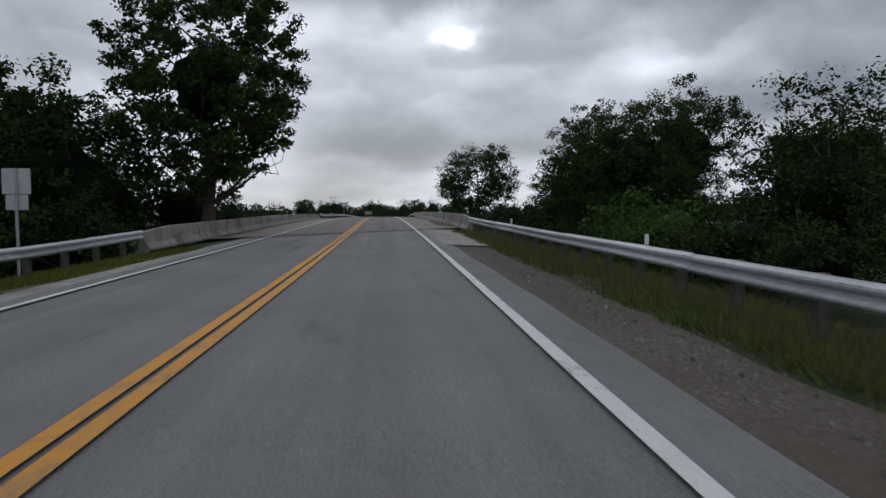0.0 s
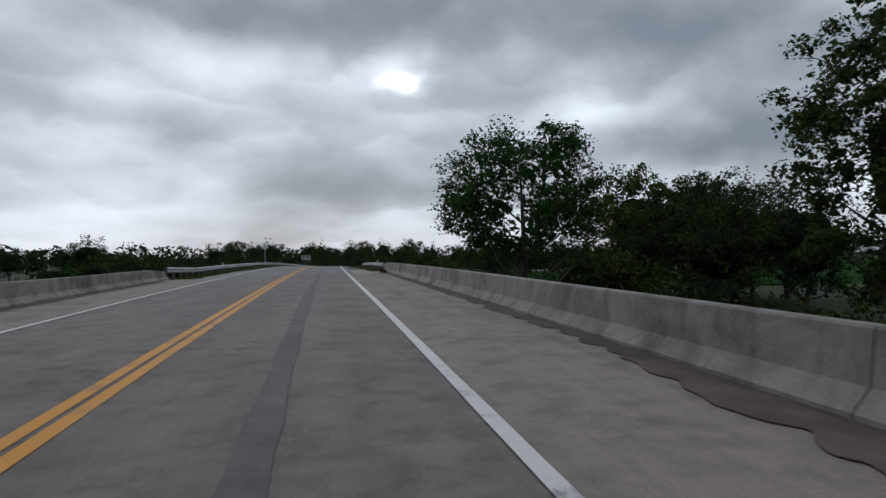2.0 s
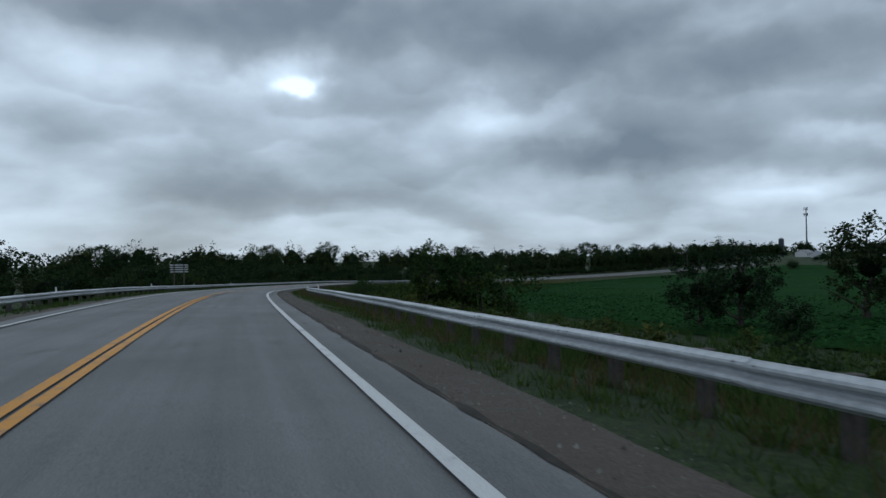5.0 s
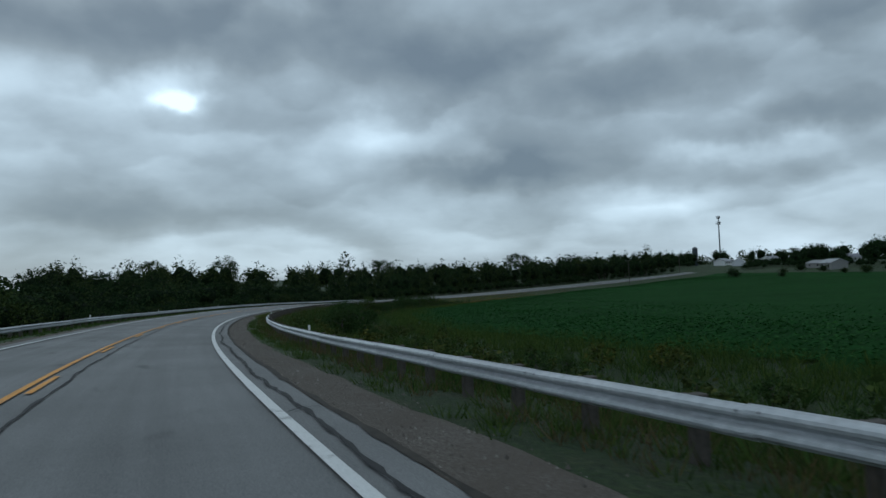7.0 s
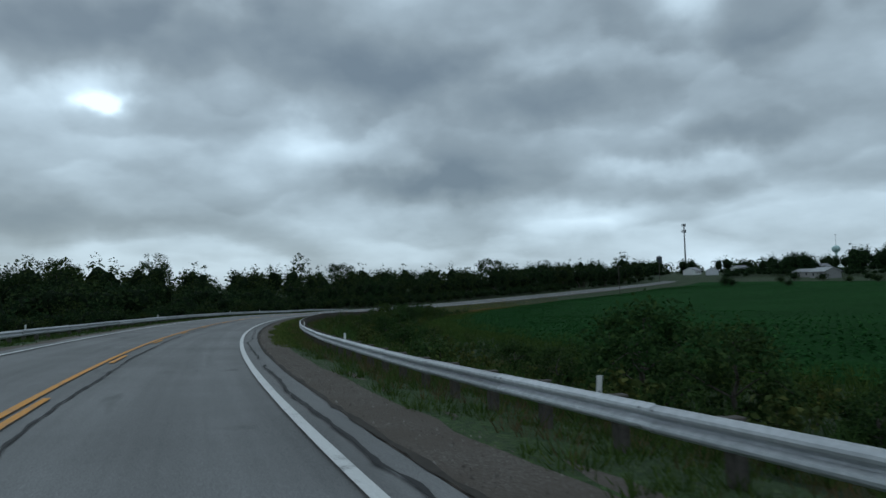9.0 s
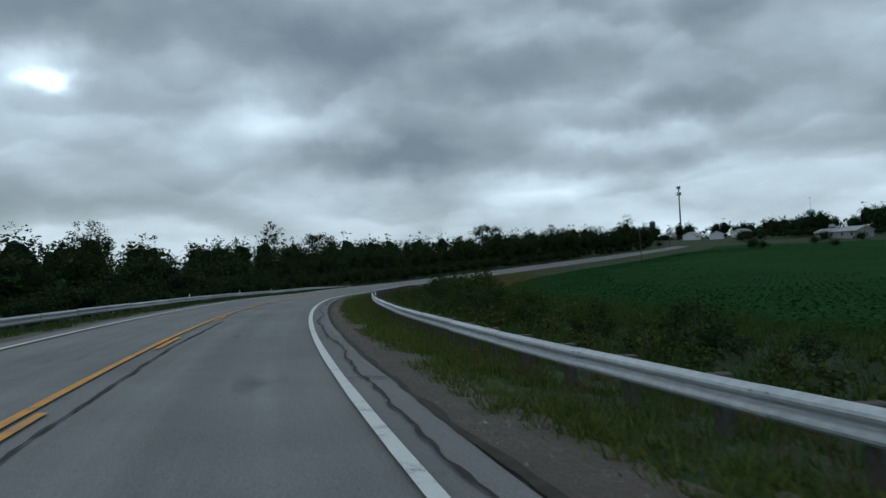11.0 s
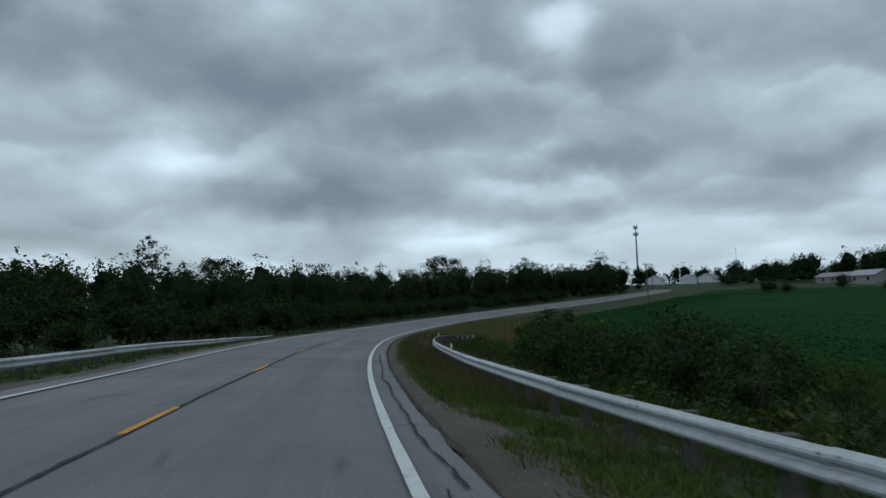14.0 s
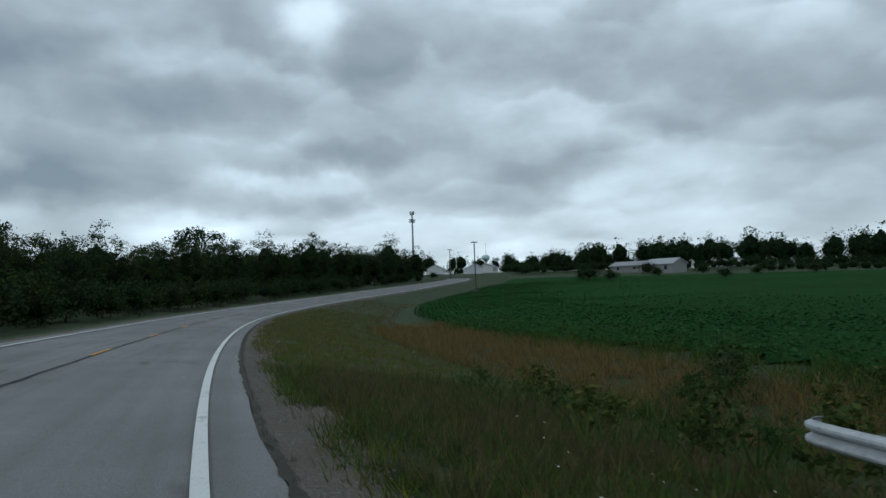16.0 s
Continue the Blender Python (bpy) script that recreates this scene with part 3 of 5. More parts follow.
crack(176, 245, 3.95, 0.16, 0.075, 3.1)
crack(247, 352, 3.98, 0.2, 0.055, 7.7)
crack(352, 380, 4.0, 0.14, 0.05, 1.9)
crack(170, 300, 0.42, 0.10, 0.06, 4.2)
st_ = np.arange(110.5, 600, 0.4)
ribbon("pavement_edge", st_, 4.34 + 0.05 * np.array([noise.noise((q * 0.9, 3.3, 0)) for q in st_]), 0.09, 0.012, mat_plain("dark_edge_soil", (0.035, 0.03, 0.024), 0.95, 0, 0.4, 4.0),
       "dark broken edge of the pavement", "pavement edge", 1.6)
crack(349, 560, 0.05, 0.06, 0.07, 9.2)
for i, s in enumerate((187.5, 199, 213, 222, 229, 251, 268, 283, 291, 305, 317, 331, 343, 356, 366, 374, 391, 396, 401)):
    o = np.linspace(3.72, 4.28, 8)
    ribbon("crack_seal", s + 0.25 * np.sin(o * 5 + i), o, 0.035, 0.028, TAR, "short crack across the paved shoulder", "crack seal", 1.0)
# a darker worn band in the near lane of the bridge
ribbon("tyre_mark", np.linspace(40, 95, 60), 1.75 + 0.04 * np.sin(np.linspace(0, 9, 60)), 0.27, 0.037, mat_plain("rubber_mark", (0.098, 0.092, 0.087), 0.8, 0, 0.3, 2.0),
       "dark tyre mark along the lane", "tyre mark", 0.5)
for s, o, w, ln in ((124, -1.7, 0.5, 4.5), (117, 2.4, 0.25, 2.2)):
    ribbon("stain", np.linspace(s, s + ln, 60), o + 0.12 * np.sin(np.linspace(0, 5, 60)), w * np.sin(np.linspace(0.1, 3.04, 60)), 0.026, OLD_TAR, "worn dark tar stain on the lane", "stain", 0.9)

# ---------------------------------------------------------------- concrete barriers


def barrier(s0, s1, side, label, scale):
    """A safety-shaped parapet of cast lengths, its ends stepping down to the rail."""
    prof = [(0.0, 0.0), (0.0, 0.08), (0.16, 0.30), (0.215, 0.80), (0.235, 0.825), (0.385, 0.825), (0.40, 0.80), (0.40, -0.3)]
    root = thing("barrier", Matrix.Translation(at((s0 + s1) / 2, side * 6.5)), label, "barrier", "bridge barriers")
    inv = root.matrix_world.inverted()
    cuts = np.linspace(s0, s1, 8)
    for j, (a, b) in enumerate(zip(cuts, cuts[1:])):
        bm = bmesh.new()
        st = np.linspace(a + 0.012, b - 0.012, 9)
        rings = []
        for q in st:
            low = scale(q) - 0.18 * (1 - min(1.0, (q - s0) / 3.2)) - 0.18 * (1 - min(1.0, (s1 - q) / 3.2))
            rings.append([bm.verts.new(inv @ at(q, side * (6.28 + x), y * low if y > 0.1 else y)) for x, y in prof])
        for r0, r1 in zip(rings, rings[1:]):
            for i in range(len(prof) - 1):
                f = (r0[i], r1[i], r1[i + 1], r0[i + 1])
                bm.faces.new(f if side > 0 else f[::-1])
        for r in (rings[0], rings[-1]):
            bm.faces.new(r)
        bmesh.ops.recalc_face_normals(bm, faces=bm.faces)
        part("panel", bm, WALL, root)
    return root


barrier(37.0, 102.4, 1, "stained grey concrete bridge barrier, safety shaped", lambda q: float(np.interp(q, [40, 62, 100], [0.98, 0.88, 0.84])))
barrier(24.5, 90.6, -1, "grey concrete bridge barrier with rounded end", lambda q: float(np.interp(q, [30, 60, 78, 90], [0.97, 0.95, 0.8, 0.76])))

# ---------------------------------------------------------------- guard rails
BEAM = [(0.0, 0.0), (0.012, 0.018), (0.075, 0.045), (0.083, 0.075), (0.075, 0.105), (0.015, 0.135), (0.004, 0.156), (0.015, 0.177), (0.075, 0.207), (0.083, 0.237), (0.075, 0.267), (0.012, 0.294), (0.0, 0.312)]


@lru_cache(None)
def beam_mesh():
    """One W-beam panel along +y, its crests towards -x, with its splice bolts."""
    bm = bmesh.new()
    L = 1.93
    fr, bk = [], []
    for y in (-L, L):
        fr.append([bm.verts.new((-x, y, z)) for x, z in BEAM])
        bk.append([bm.verts.new((-x + 0.006, y, z)) for x, z in BEAM])
    n = len(BEAM)
    for i in range(n - 1):
        bm.faces.new((fr[0][i], fr[0][i + 1], fr[1][i + 1], fr[1][i]))
        bm.faces.new((bk[0][i], bk[1][i], bk[1][i + 1], bk[0][i + 1]))
    for e in (0, n - 1):
        bm.faces.new((fr[0][e], fr[1][e], bk[1][e], bk[0][e]))
    for k in (0, 1):
        for i in range(n - 1):
            bm.faces.new((fr[k][i], bk[k][i], bk[k][i + 1], fr[k][i + 1]))
    bmesh.ops.recalc_face_normals(bm, faces=bm.faces)
    me = bpy.data.meshes.new("beam")
    bm.to_mesh(me)
    bm.free()
    me.materials.append(STEEL)
    return me


@lru_cache(None)
def bolt_mesh():
    bm = bmesh.new()
    for y in (-1.76, 1.76):
        for z in (0.055, 0.262):
            tube(bm, (-0.06 if z in (0.055, 0.262) else -0.016, y, z), (-0.095 if z in (0.055, 0.262) else -0.036, y, z), 0.012, 0.010, 6)
    me = bpy.data.meshes.new("splice_bolts")
    bm.to_mesh(me)
    bm.free()
    me.materials.append(BOLT)
    return me


@lru_cache(None)
def post_mesh():
    bm = bmesh.new()
    box(bm, 0.15, -0.075, -1.3, 0.32, 0.075, 0.285, 0.012)
    me = bpy.data.meshes.new("post")
    bm.to_mesh(me)
    bm.free()
    me.materials.append(TIMBER)
    return me


@lru_cache(None)
def block_mesh():
    bm = bmesh.new()
    box(bm, 0.007, -0.075, 0.0, 0.15, 0.075, 0.295, 0.01)
    me = bpy.data.meshes.new("spacer_block")
    bm.to_mesh(me)
    bm.free()
    me.materials.append(TIMBER)
    return me


def rail(s0, s1, side, off, label, flare=None):
    """A W-beam guard rail; flare: the station from which it swings away from the road."""
    n = int(round((s1 - s0) / 3.81))
    root = thing("guard_rail", place((s0 + s1) / 2, side * off(0.5 * (s0 + s1))), label, "guard rail", "guard rails")
    inv = root.matrix_world.inverted()
    for i in range(n):
        a, b = s0 + (s1 - s0) * i / n, s0 + (s1 - s0) * (i + 1) / n
        rise = RAIL_UP_R if side > 0 else RAIL_UP_L
        jog = 0.008 * math.sin(i * 1.7)
        pa, pb = at(a, side * off(a), rise(a) + jog - height_drop(off(a))), at(b, side * off(b), rise(b) + jog - height_drop(off(b)))
        mid = (pa + pb) / 2
        y = (pb - pa).normalized()
        x = y.cross(Vector((0, 0, 1))).normalized()
        z = x.cross(y)
        if side < 0:
            x, y = -x, -y
        m = Matrix(((x.x, y.x, z.x, mid.x), (x.y, y.y, z.y, mid.y), (x.z, y.z, z.z, mid.z), (0, 0, 0, 1)))
        beam = part("beam", beam_mesh(), STEEL, root)
        beam.matrix_local = inv @ m
        bolts = part("splice_bolts", bolt_mesh(), JOINT, beam)
        bolts["kind"] = "stuff"
        for f in (-0.25, 0.25):
            c = mid + (pb - pa) * f
            yy = Vector((y.x, y.y, 0)).normalized()
            xx = yy.cross(Vector((0, 0, 1)))
            mm = Matrix(((xx.x, yy.x, 0, c.x), (xx.y, yy.y, 0, c.y), (0, 0, 1, c.z), (0, 0, 0, 1)))
            post = part("post", post_mesh(), TIMBER, root)
            post.matrix_local = inv @ mm
            blk = part("spacer_block", block_mesh(), TIMBER, root)
            blk.matrix_local = inv @ mm
    return root


def height_drop(o):
    return max(0.0, min(0.34, (o - 7.0) * 0.12))


def RAIL_UP_R(s):
    return float(np.interp(s, [-60, 30, 37, 102, 108, 150, 300, 340, 400], [0.30, 0.33, 0.42, 0.42, 0.24, 0.18, 0.09, 0.18, 0.28]))


def RAIL_UP_L(s):
    return float(np.interp(s, [-60, 18, 25, 90, 98, 200, 260, 376, 404, 406], [0.24, 0.27, 0.42, 0.42, 0.22, 0.18, 0.12, 0.12, -0.32, -0.32]))



def off_right(s):
    return float(np.interp(s, [-60, 30, 37, 102, 110, 385, 397, 406, 412], [6.9, 6.75, 6.5, 6.5, 6.95, 6.95, 7.6, 9.0, 10.6]))


def off_left(s):
    return float(np.interp(s, [-60, 18, 25, 90, 100, 405], [7.1, 6.9, 6.5, 6.45, 6.45, 6.5]))


rail(-20.0, 36.9, 1, off_right, "galvanised steel guard rail leading to the bridge")
rail(102.5, 412.0, 1, off_right, "long curved galvanised guard rail with flared end")
rail(-20.0, 24.4, -1, off_left, "galvanised steel guard rail leading to the bridge")
rail(90.7, 405.0, -1, off_left, "long curved galvanised guard rail on timber posts")


def end_wing(s, off, side):
    """The rounded end piece of a rail."""
    p = at(s, side * off, (RAIL_UP_R if side > 0 else RAIL_UP_L)(s) - height_drop(off))
    m = Matrix.Translation(p) @ Matrix.Rotation(heading(s), 4, "Z")
    bm = bmesh.new()
    rings = []
    for k in range(7):
        t = k / 6 * radians(115)
        c, s_ = math.cos(t), math.sin(t)
        rings.append([bm.verts.new((side * (0.22 - (0.22 + x) * c), (0.22 + x) * s_, z)) for x, z in BEAM])
    for a, b in zip(rings, rings[1:]):
        for i in range(len(BEAM) - 1):
            bm.faces.new((a[i], a[i + 1], b[i + 1], b[i]))
    me = bpy.data.meshes.new("rail_end")
    bm.to_mesh(me)
    bm.free()
    me.materials.append(STEEL)
    ob = new("rail_end", me)
    ob.matrix_world = m
    sol = ob.modifiers.new("sheet", "SOLIDIFY")
    sol.thickness = 0.006
    tagged(ob, "rounded galvanised end piece of the rail", "rail end")


end_wing(412.0, 10.6, 1)


def delineator(s, side, off, lean=0.0):
    root = thing("delineator", place(s, side * (off + 0.1), (RAIL_UP_R if side > 0 else RAIL_UP_L)(s) + 0.30 - height_drop(off)) @ Matrix.Rotation(radians(lean), 4, "X"),
                 "small white delineator tab on the guard rail", "delineator", "delineators")
    bm = bmesh.new()
    box(bm, -0.04, -0.006, 0.0, 0.04, 0.006, 0.22, 0.004)
    tab = part("tab", bm, TABWHITE, root)
    bm = bmesh.new()
    box(bm, -0.02, -0.012, -0.05, 0.02, 0.012, 0.03)
    part("bracket", bm, STEEL, root)


for s in (-4.0, 12.5, 26.5, 118, 176, 205, 233.6, 250.5, 270.5, 316.5, 375, 396):
    delineator(s, 1, off_right(s), 8 * math.sin(s))
for s in (8, 111.5, 138, 165, 192, 214, 238, 264, 295, 326, 342, 356):
    delineator(s, -1, off_left(s), 6 * math.sin(s * 2))

def debris(s, off):
    """Dead leaves, soil and twigs caught in a corner of the barrier."""
    rng = np.random.default_rng(8)
    root = thing("debris", place(s, off, 0.03), "rusty brown heap of dead leaves and twigs at the barrier foot", "debris")
    k = Nodes("dead_leaves", 0.95)
    k.colour(k.ramp(k.rand_island(), [(0.0, (0.02, 0.014, 0.01)), (0.7, (0.07, 0.045, 0.03)), (1.0, (0.12, 0.085, 0.055))]))
    c = rng.normal(0, (0.1, 0.4, 0.0), (260, 3))
    c[:, 2] = 0.02 + rng.uniform(0, 1, 260) * 0.26 * np.exp(-(c[:, 1] / 0.4) ** 2)
    part("leaves", leaves_mesh("leaves", c, 0.09, k.m, rng), None, root)
    twigs = []
    for _ in range(22):
        a = rng.normal(0, (0.08, 0.3, 0.0))
        b = a + rng.normal(0, (0.1, 0.14, 0.0)) + (0, 0, rng.uniform(0.15, 0.5))
        twigs.append((a, b, 0.006, 0.002))
    part("twigs", tubes_mesh("twigs", twigs, BARK, 4), None, root)

# ---------------------------------------------------------------- signs


def post_sign(s, off, panels, top, label, diamond=False, post=STEEL):
    p = at(s, off)
    root = thing("road_sign", Matrix.Translation((p.x, p.y, gz(p.x, p.y))) @ Matrix.Rotation(heading(s), 4, "Z"), label, "road sign")
    zt = p.z + top - gz(p.x, p.y)
    bm = bmesh.new()
    for x0, y0, x1, y1 in ((-0.04, -0.015, 0.04, -0.010), (-0.012, -0.01, 0.012, 0.02), (-0.04, -0.012, -0.012, 0.0), (0.012, -0.012, 0.04, 0.0)):
        box(bm, x0, y0, -0.4, x1, y1, zt)
    part("post", bm, post, root)
    for w, h, c in panels:
        bm = bmesh.new()
        z = zt - c
        if diamond:
            r = w / 2
            vs = [(0, -r), (r, 0), (0, r), (-r, 0)]
            f = [bm.verts.new((x, 0.024, z + q)) for x, q in vs]
            b = [bm.verts.new((x, 0.030, z + q)) for x, q in vs]
            bm.faces.new(f)
            bm.faces.new(b[::-1])
            for i in range(4):
                bm.faces.new((f[i], f[(i + 1) % 4], b[(i + 1) % 4], b[i]))
            bmesh.ops.recalc_face_normals(bm, faces=bm.faces)
        else:
            box(bm, -w / 2, 0.024, z - h / 2, w / 2, 0.030, z + h / 2, 0.002)
        part("panel", bm, SILVER, root)


post_sign(19.6, -8.15, [(0.76, 0.7, 0.35), (0.6, 0.42, 0.93)], 2.62, "bare aluminium back of two stacked traffic signs")
post_sign(160.0, -8.2, [(1.15, 1.15, 0.6)], 3.6, "grey back of a diamond warning sign", True)


def board_sign():
    p = at(224.0, -10.6)
    g = gz(p.x, p.y)
    root = thing("board_sign", Matrix.Translation((p.x, p.y, g)) @ Matrix.Rotation(heading(224) + radians(4), 4, "Z"),
                 "back of a roadside board of pale horizontal panels", "road sign")
    zt = p.z + 3.15 - g
    for x in (-0.62, 0.62):
        bm = bmesh.new()
        box(bm, x - 0.07, -0.11, -0.4, x + 0.07, 0.03, zt, 0.008)
        part("post", bm, TIMBER, root)
    for k in range(4):
        bm = bmesh.new()
        z = zt - 0.14 - 0.3 * k
        box(bm, -1.15, 0.034, z - 0.085, 1.15, 0.06, z + 0.085, 0.006)
        part("slat", bm, SILVER, root, "pale horizontal panel")


board_sign()

# ---------------------------------------------------------------- trees and bushes


def tubes_mesh(name, segs, material, n=6):
    """Tapered limbs, each (from, to, radius, radius), as one mesh."""
    V, F = [], []
    for a, b, r0, r1 in segs:
        a, b = np.asarray(a, float), np.asarray(b, float)
        d = b - a
        d = d / (np.linalg.norm(d) + 1e-9)
        u = np.cross(d, (0.31, 0.93, 0.2))
        u /= np.linalg.norm(u) + 1e-9
        w = np.cross(d, u)
        base = len(V)
        for c, r in ((a, r0), (b, r1)):
            for i in range(n):
                t = 2 * math.pi * i / n
                V.append(c + (u * math.cos(t) + w * math.sin(t)) * r)
        for i in range(n):
            j = (i + 1) % n
            F.append((base + i, base + j, base + n + j, base + n + i))
    return mesh_of(name, V, F, material, smooth_shade=True)


def leaves_mesh(name, centres, size, material, rng, flat=0.45, core=None):
    """Many small folded leaf sprigs."""
    n = len(centres)
    nrm = rng.normal(size=(n, 3))
    nrm[:, 2] = np.abs(nrm[:, 2]) + flat
    nrm /= np.linalg.norm(nrm, axis=1)[:, None]
    t = rng.normal(size=(n, 3))
    u = np.cross(nrm, t)
    u /= np.linalg.norm(u, axis=1)[:, None] + 1e-9
    w = np.cross(nrm, u)
    s = np.reshape(size, (-1, 1)) * rng.uniform(0.55, 1.35, (n, 1))
    c = np.asarray(centres)
    P = np.stack([c - u * s * 0.55, c - w * s * 0.36 + nrm * s * 0.10, c + u * s * 0.6 - nrm * s * 0.08, c + w * s * 0.36 + nrm * s * 0.10], 1)
    V = P.reshape(-1, 3)
    cv, cf = core if core is not None else (np.zeros((0, 3)), np.zeros((0, 3), int))
    m = len(cf)
    me = bpy.data.meshes.new(name)
    me.vertices.add(4 * n + len(cv))
    me.vertices.foreach_set("co", np.concatenate([V, cv]).astype(np.float32).ravel())
    me.loops.add(4 * n + 3 * m)
    me.loops.foreach_set("vertex_index", np.concatenate([np.arange(4 * n), (cf + 4 * n).ravel()]).astype(np.int32))
    me.polygons.add(n + m)
    me.polygons.foreach_set("loop_start", np.concatenate([np.arange(0, 4 * n, 4), 4 * n + np.arange(0, 3 * m, 3)]).astype(np.int32))
    me.polygons.foreach_set("loop_total", np.concatenate([np.full(n, 4), np.full(m, 3)]).astype(np.int32))
    me.materials.append(material)
    # core faces take the near-black material that stands for shade inside the crown
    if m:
        me.materials.append(CORE_SHADE)
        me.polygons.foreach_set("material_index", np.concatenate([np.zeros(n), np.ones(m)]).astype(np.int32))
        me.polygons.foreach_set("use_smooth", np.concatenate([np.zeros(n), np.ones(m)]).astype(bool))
    me.update(calc_edges=True)
    me.validate()
    return me


@lru_cache(None)
def globe(level):
    bm = bmesh.new()
    bmesh.ops.create_icosphere(bm, subdivisions=level, radius=1.0)
    v = np.array([x.co for x in bm.verts])
    f = np.array([[x.index for x in p.verts] for p in bm.faces])
    bm.free()
    return v, f


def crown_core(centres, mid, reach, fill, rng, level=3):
    """An added lumpy body that follows the clumps of leaves, shade in its colour."""
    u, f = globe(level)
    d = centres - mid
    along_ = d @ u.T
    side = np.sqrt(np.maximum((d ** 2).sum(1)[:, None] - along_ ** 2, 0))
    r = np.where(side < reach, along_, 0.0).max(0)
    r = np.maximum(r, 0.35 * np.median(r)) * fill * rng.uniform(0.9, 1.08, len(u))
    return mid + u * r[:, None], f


def grow(seed, height, radius, base, clumps, per, leaf, squash=1.0, open_=0.35, lean=0.0, heart_fill=0.8, core=0.0):
    """Limbs and leaf places of a broadleaved tree: a forking trunk, limbs to each clump, and the clumps' leaves."""
    rng = np.random.default_rng(seed)
    segs = []
    top = np.array([lean * height, 0.05 * height, height * 0.8])
    tr = 0.022 * height + 0.05
    pts = [np.array([0, 0, -0.4])]
    for k in range(1, 7):
        f = k / 6
        pts.append(np.array([top[0] * f + rng.normal(0, 0.02 * height), top[1] * f + rng.normal(0, 0.02 * height), top[2] * f]))
    for k in range(6):
        segs.append((pts[k], pts[k + 1], tr * (1 - k / 6.6) * (1.35 if k == 0 else 1), tr * (1 - (k + 1) / 6.6)))
    centres = []
    lobes = rng.normal(size=(7, 3))
    lobes /= np.linalg.norm(lobes, axis=1)[:, None]
    amp = rng.uniform(-0.25, 0.2, 7)
    cz = (base + height) / 2
    mains = []
    n_main = int(np.clip(clumps // 9, 5, 15))
    for i in range(n_main):
        a = 2.4 * i + rng.uniform(-0.4, 0.4)
        f = 0.12 + 0.8 * i / n_main
        k = int(np.clip(f * 6, 1, 5))
        reach = radius * rng.uniform(0.5, 0.85) * (1.0 - 0.35 * f)
        st = pts[k]
        elbow = st + np.array([math.cos(a) * reach * 0.5, math.sin(a) * reach * 0.5, reach * rng.uniform(0.15, 0.4)])
        end = elbow + np.array([math.cos(a + 0.3) * reach * 0.5, math.sin(a + 0.3) * reach * 0.5, reach * rng.uniform(0.2, 0.55)])
        r0 = tr * (0.42 - 0.22 * f)
        segs.append((st, elbow, r0, r0 * 0.65))
        segs.append((elbow, end, r0 * 0.65, r0 * 0.22))
        mains += [elbow, (elbow + end) / 2, end]
    mains = np.array(mains + pts[3:])
    for i in range(clumps):
        d = rng.normal(size=3)
        d /= np.linalg.norm(d)
        d[2] = d[2] * 0.9 + 0.12
        bulge = 1.0 + sum(a * max(0.0, float(d @ q)) ** 2 for a, q in zip(amp, lobes))
        rr = (rng.uniform(open_, 1.0) ** 0.55) * bulge
        c = np.array([d[0] * radius * rr, d[1] * radius * rr, cz + d[2] * (height - base) / 2 * rr * squash])
        c[:2] += top[:2] * min(1.0, max(0.0, c[2] / height))
        centres.append(c)
        q = mains[((mains - c) ** 2).sum(1).argmin()]
        w = 0.012 + 0.0012 * height
        bend = (q + c) / 2 + rng.normal(0, 0.05 * radius, 3)
        if (clumps > 120 and i % 2 == 0) or i % 4 == 0:
            knee = (bend + c) / 2 + rng.normal(0, 0.03 * radius, 3)
            segs.append((q, bend, w * 0.8, w * 0.55))
            segs.append((bend, knee, w * 0.55, w * 0.35))
            segs.append((knee, c, w * 0.35, w * 0.15))
    L = []
    for c in centres:
        sz = radius * rng.uniform(0.6, 1.25) * 1.95 / math.sqrt(clumps)
        m = int(per * rng.uniform(0.6, 1.4))
        d = rng.normal(size=(m, 3))
        d /= np.linalg.norm(d, axis=1)[:, None]
        rad = sz * rng.uniform(0.0, 1.0, (m, 1)) ** 0.5 * (1 + 0.12 * rng.normal(size=(m, 1)))
        L.append(c + d * rad * np.array([1.15, 1.15, 0.75]))
    fringe = np.concatenate(L)
    if clumps <= 16:
        segs = [(pts[0], pts[-1], 0.03, 0.008)]
    # the leafy heart of the crown, where single leaves no longer show
    C = np.array(centres)
    mid = np.array([top[0] * 0.6, top[1] * 0.6, cz])
    heart = np.repeat(mid + (C - mid) * heart_fill, 4 if core else 5, 0)
    heart = heart + rng.normal(0, 0.07 * radius, heart.shape)
    # solid dark core added behind the leaves as the crown's inner shade
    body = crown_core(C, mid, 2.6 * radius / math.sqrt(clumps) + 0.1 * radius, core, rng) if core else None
    size = np.concatenate([np.full(len(fringe), leaf), np.full(len(heart), leaf * 0.9 + (0.04 if core else 0.055) * radius)])
    return segs, np.concatenate([fringe, heart]), size, rng, body


def tree(name, seed, height, radius, base, clumps, per, leaf, m, label, material=None, squash=1.0, open_=0.35, lean=0.0, category="tree", group="", limb=6, heart_fill=0.86, core=0.0):
    segs, lv, size, rng, body = grow(seed, height, radius, base, clumps, per, leaf, squash, open_, lean, heart_fill, core)
    root = thing(name, m, label, category, group)
    part("trunk", tubes_mesh("trunk", segs, BARK, limb), BARK, root)
    part("crown", leaves_mesh("crown", lv, size, material or LEAF, rng, core=body), None, root)
    return root


def on_ground(x, y, turn=0.0, scale=1.0):
    return Matrix.Translation((x, y, gz(x, y))) @ Matrix.Rotation(radians(turn), 4, "Z") @ Matrix.Diagonal((scale, scale, scale, 1))


debris(97.4, 6.05)


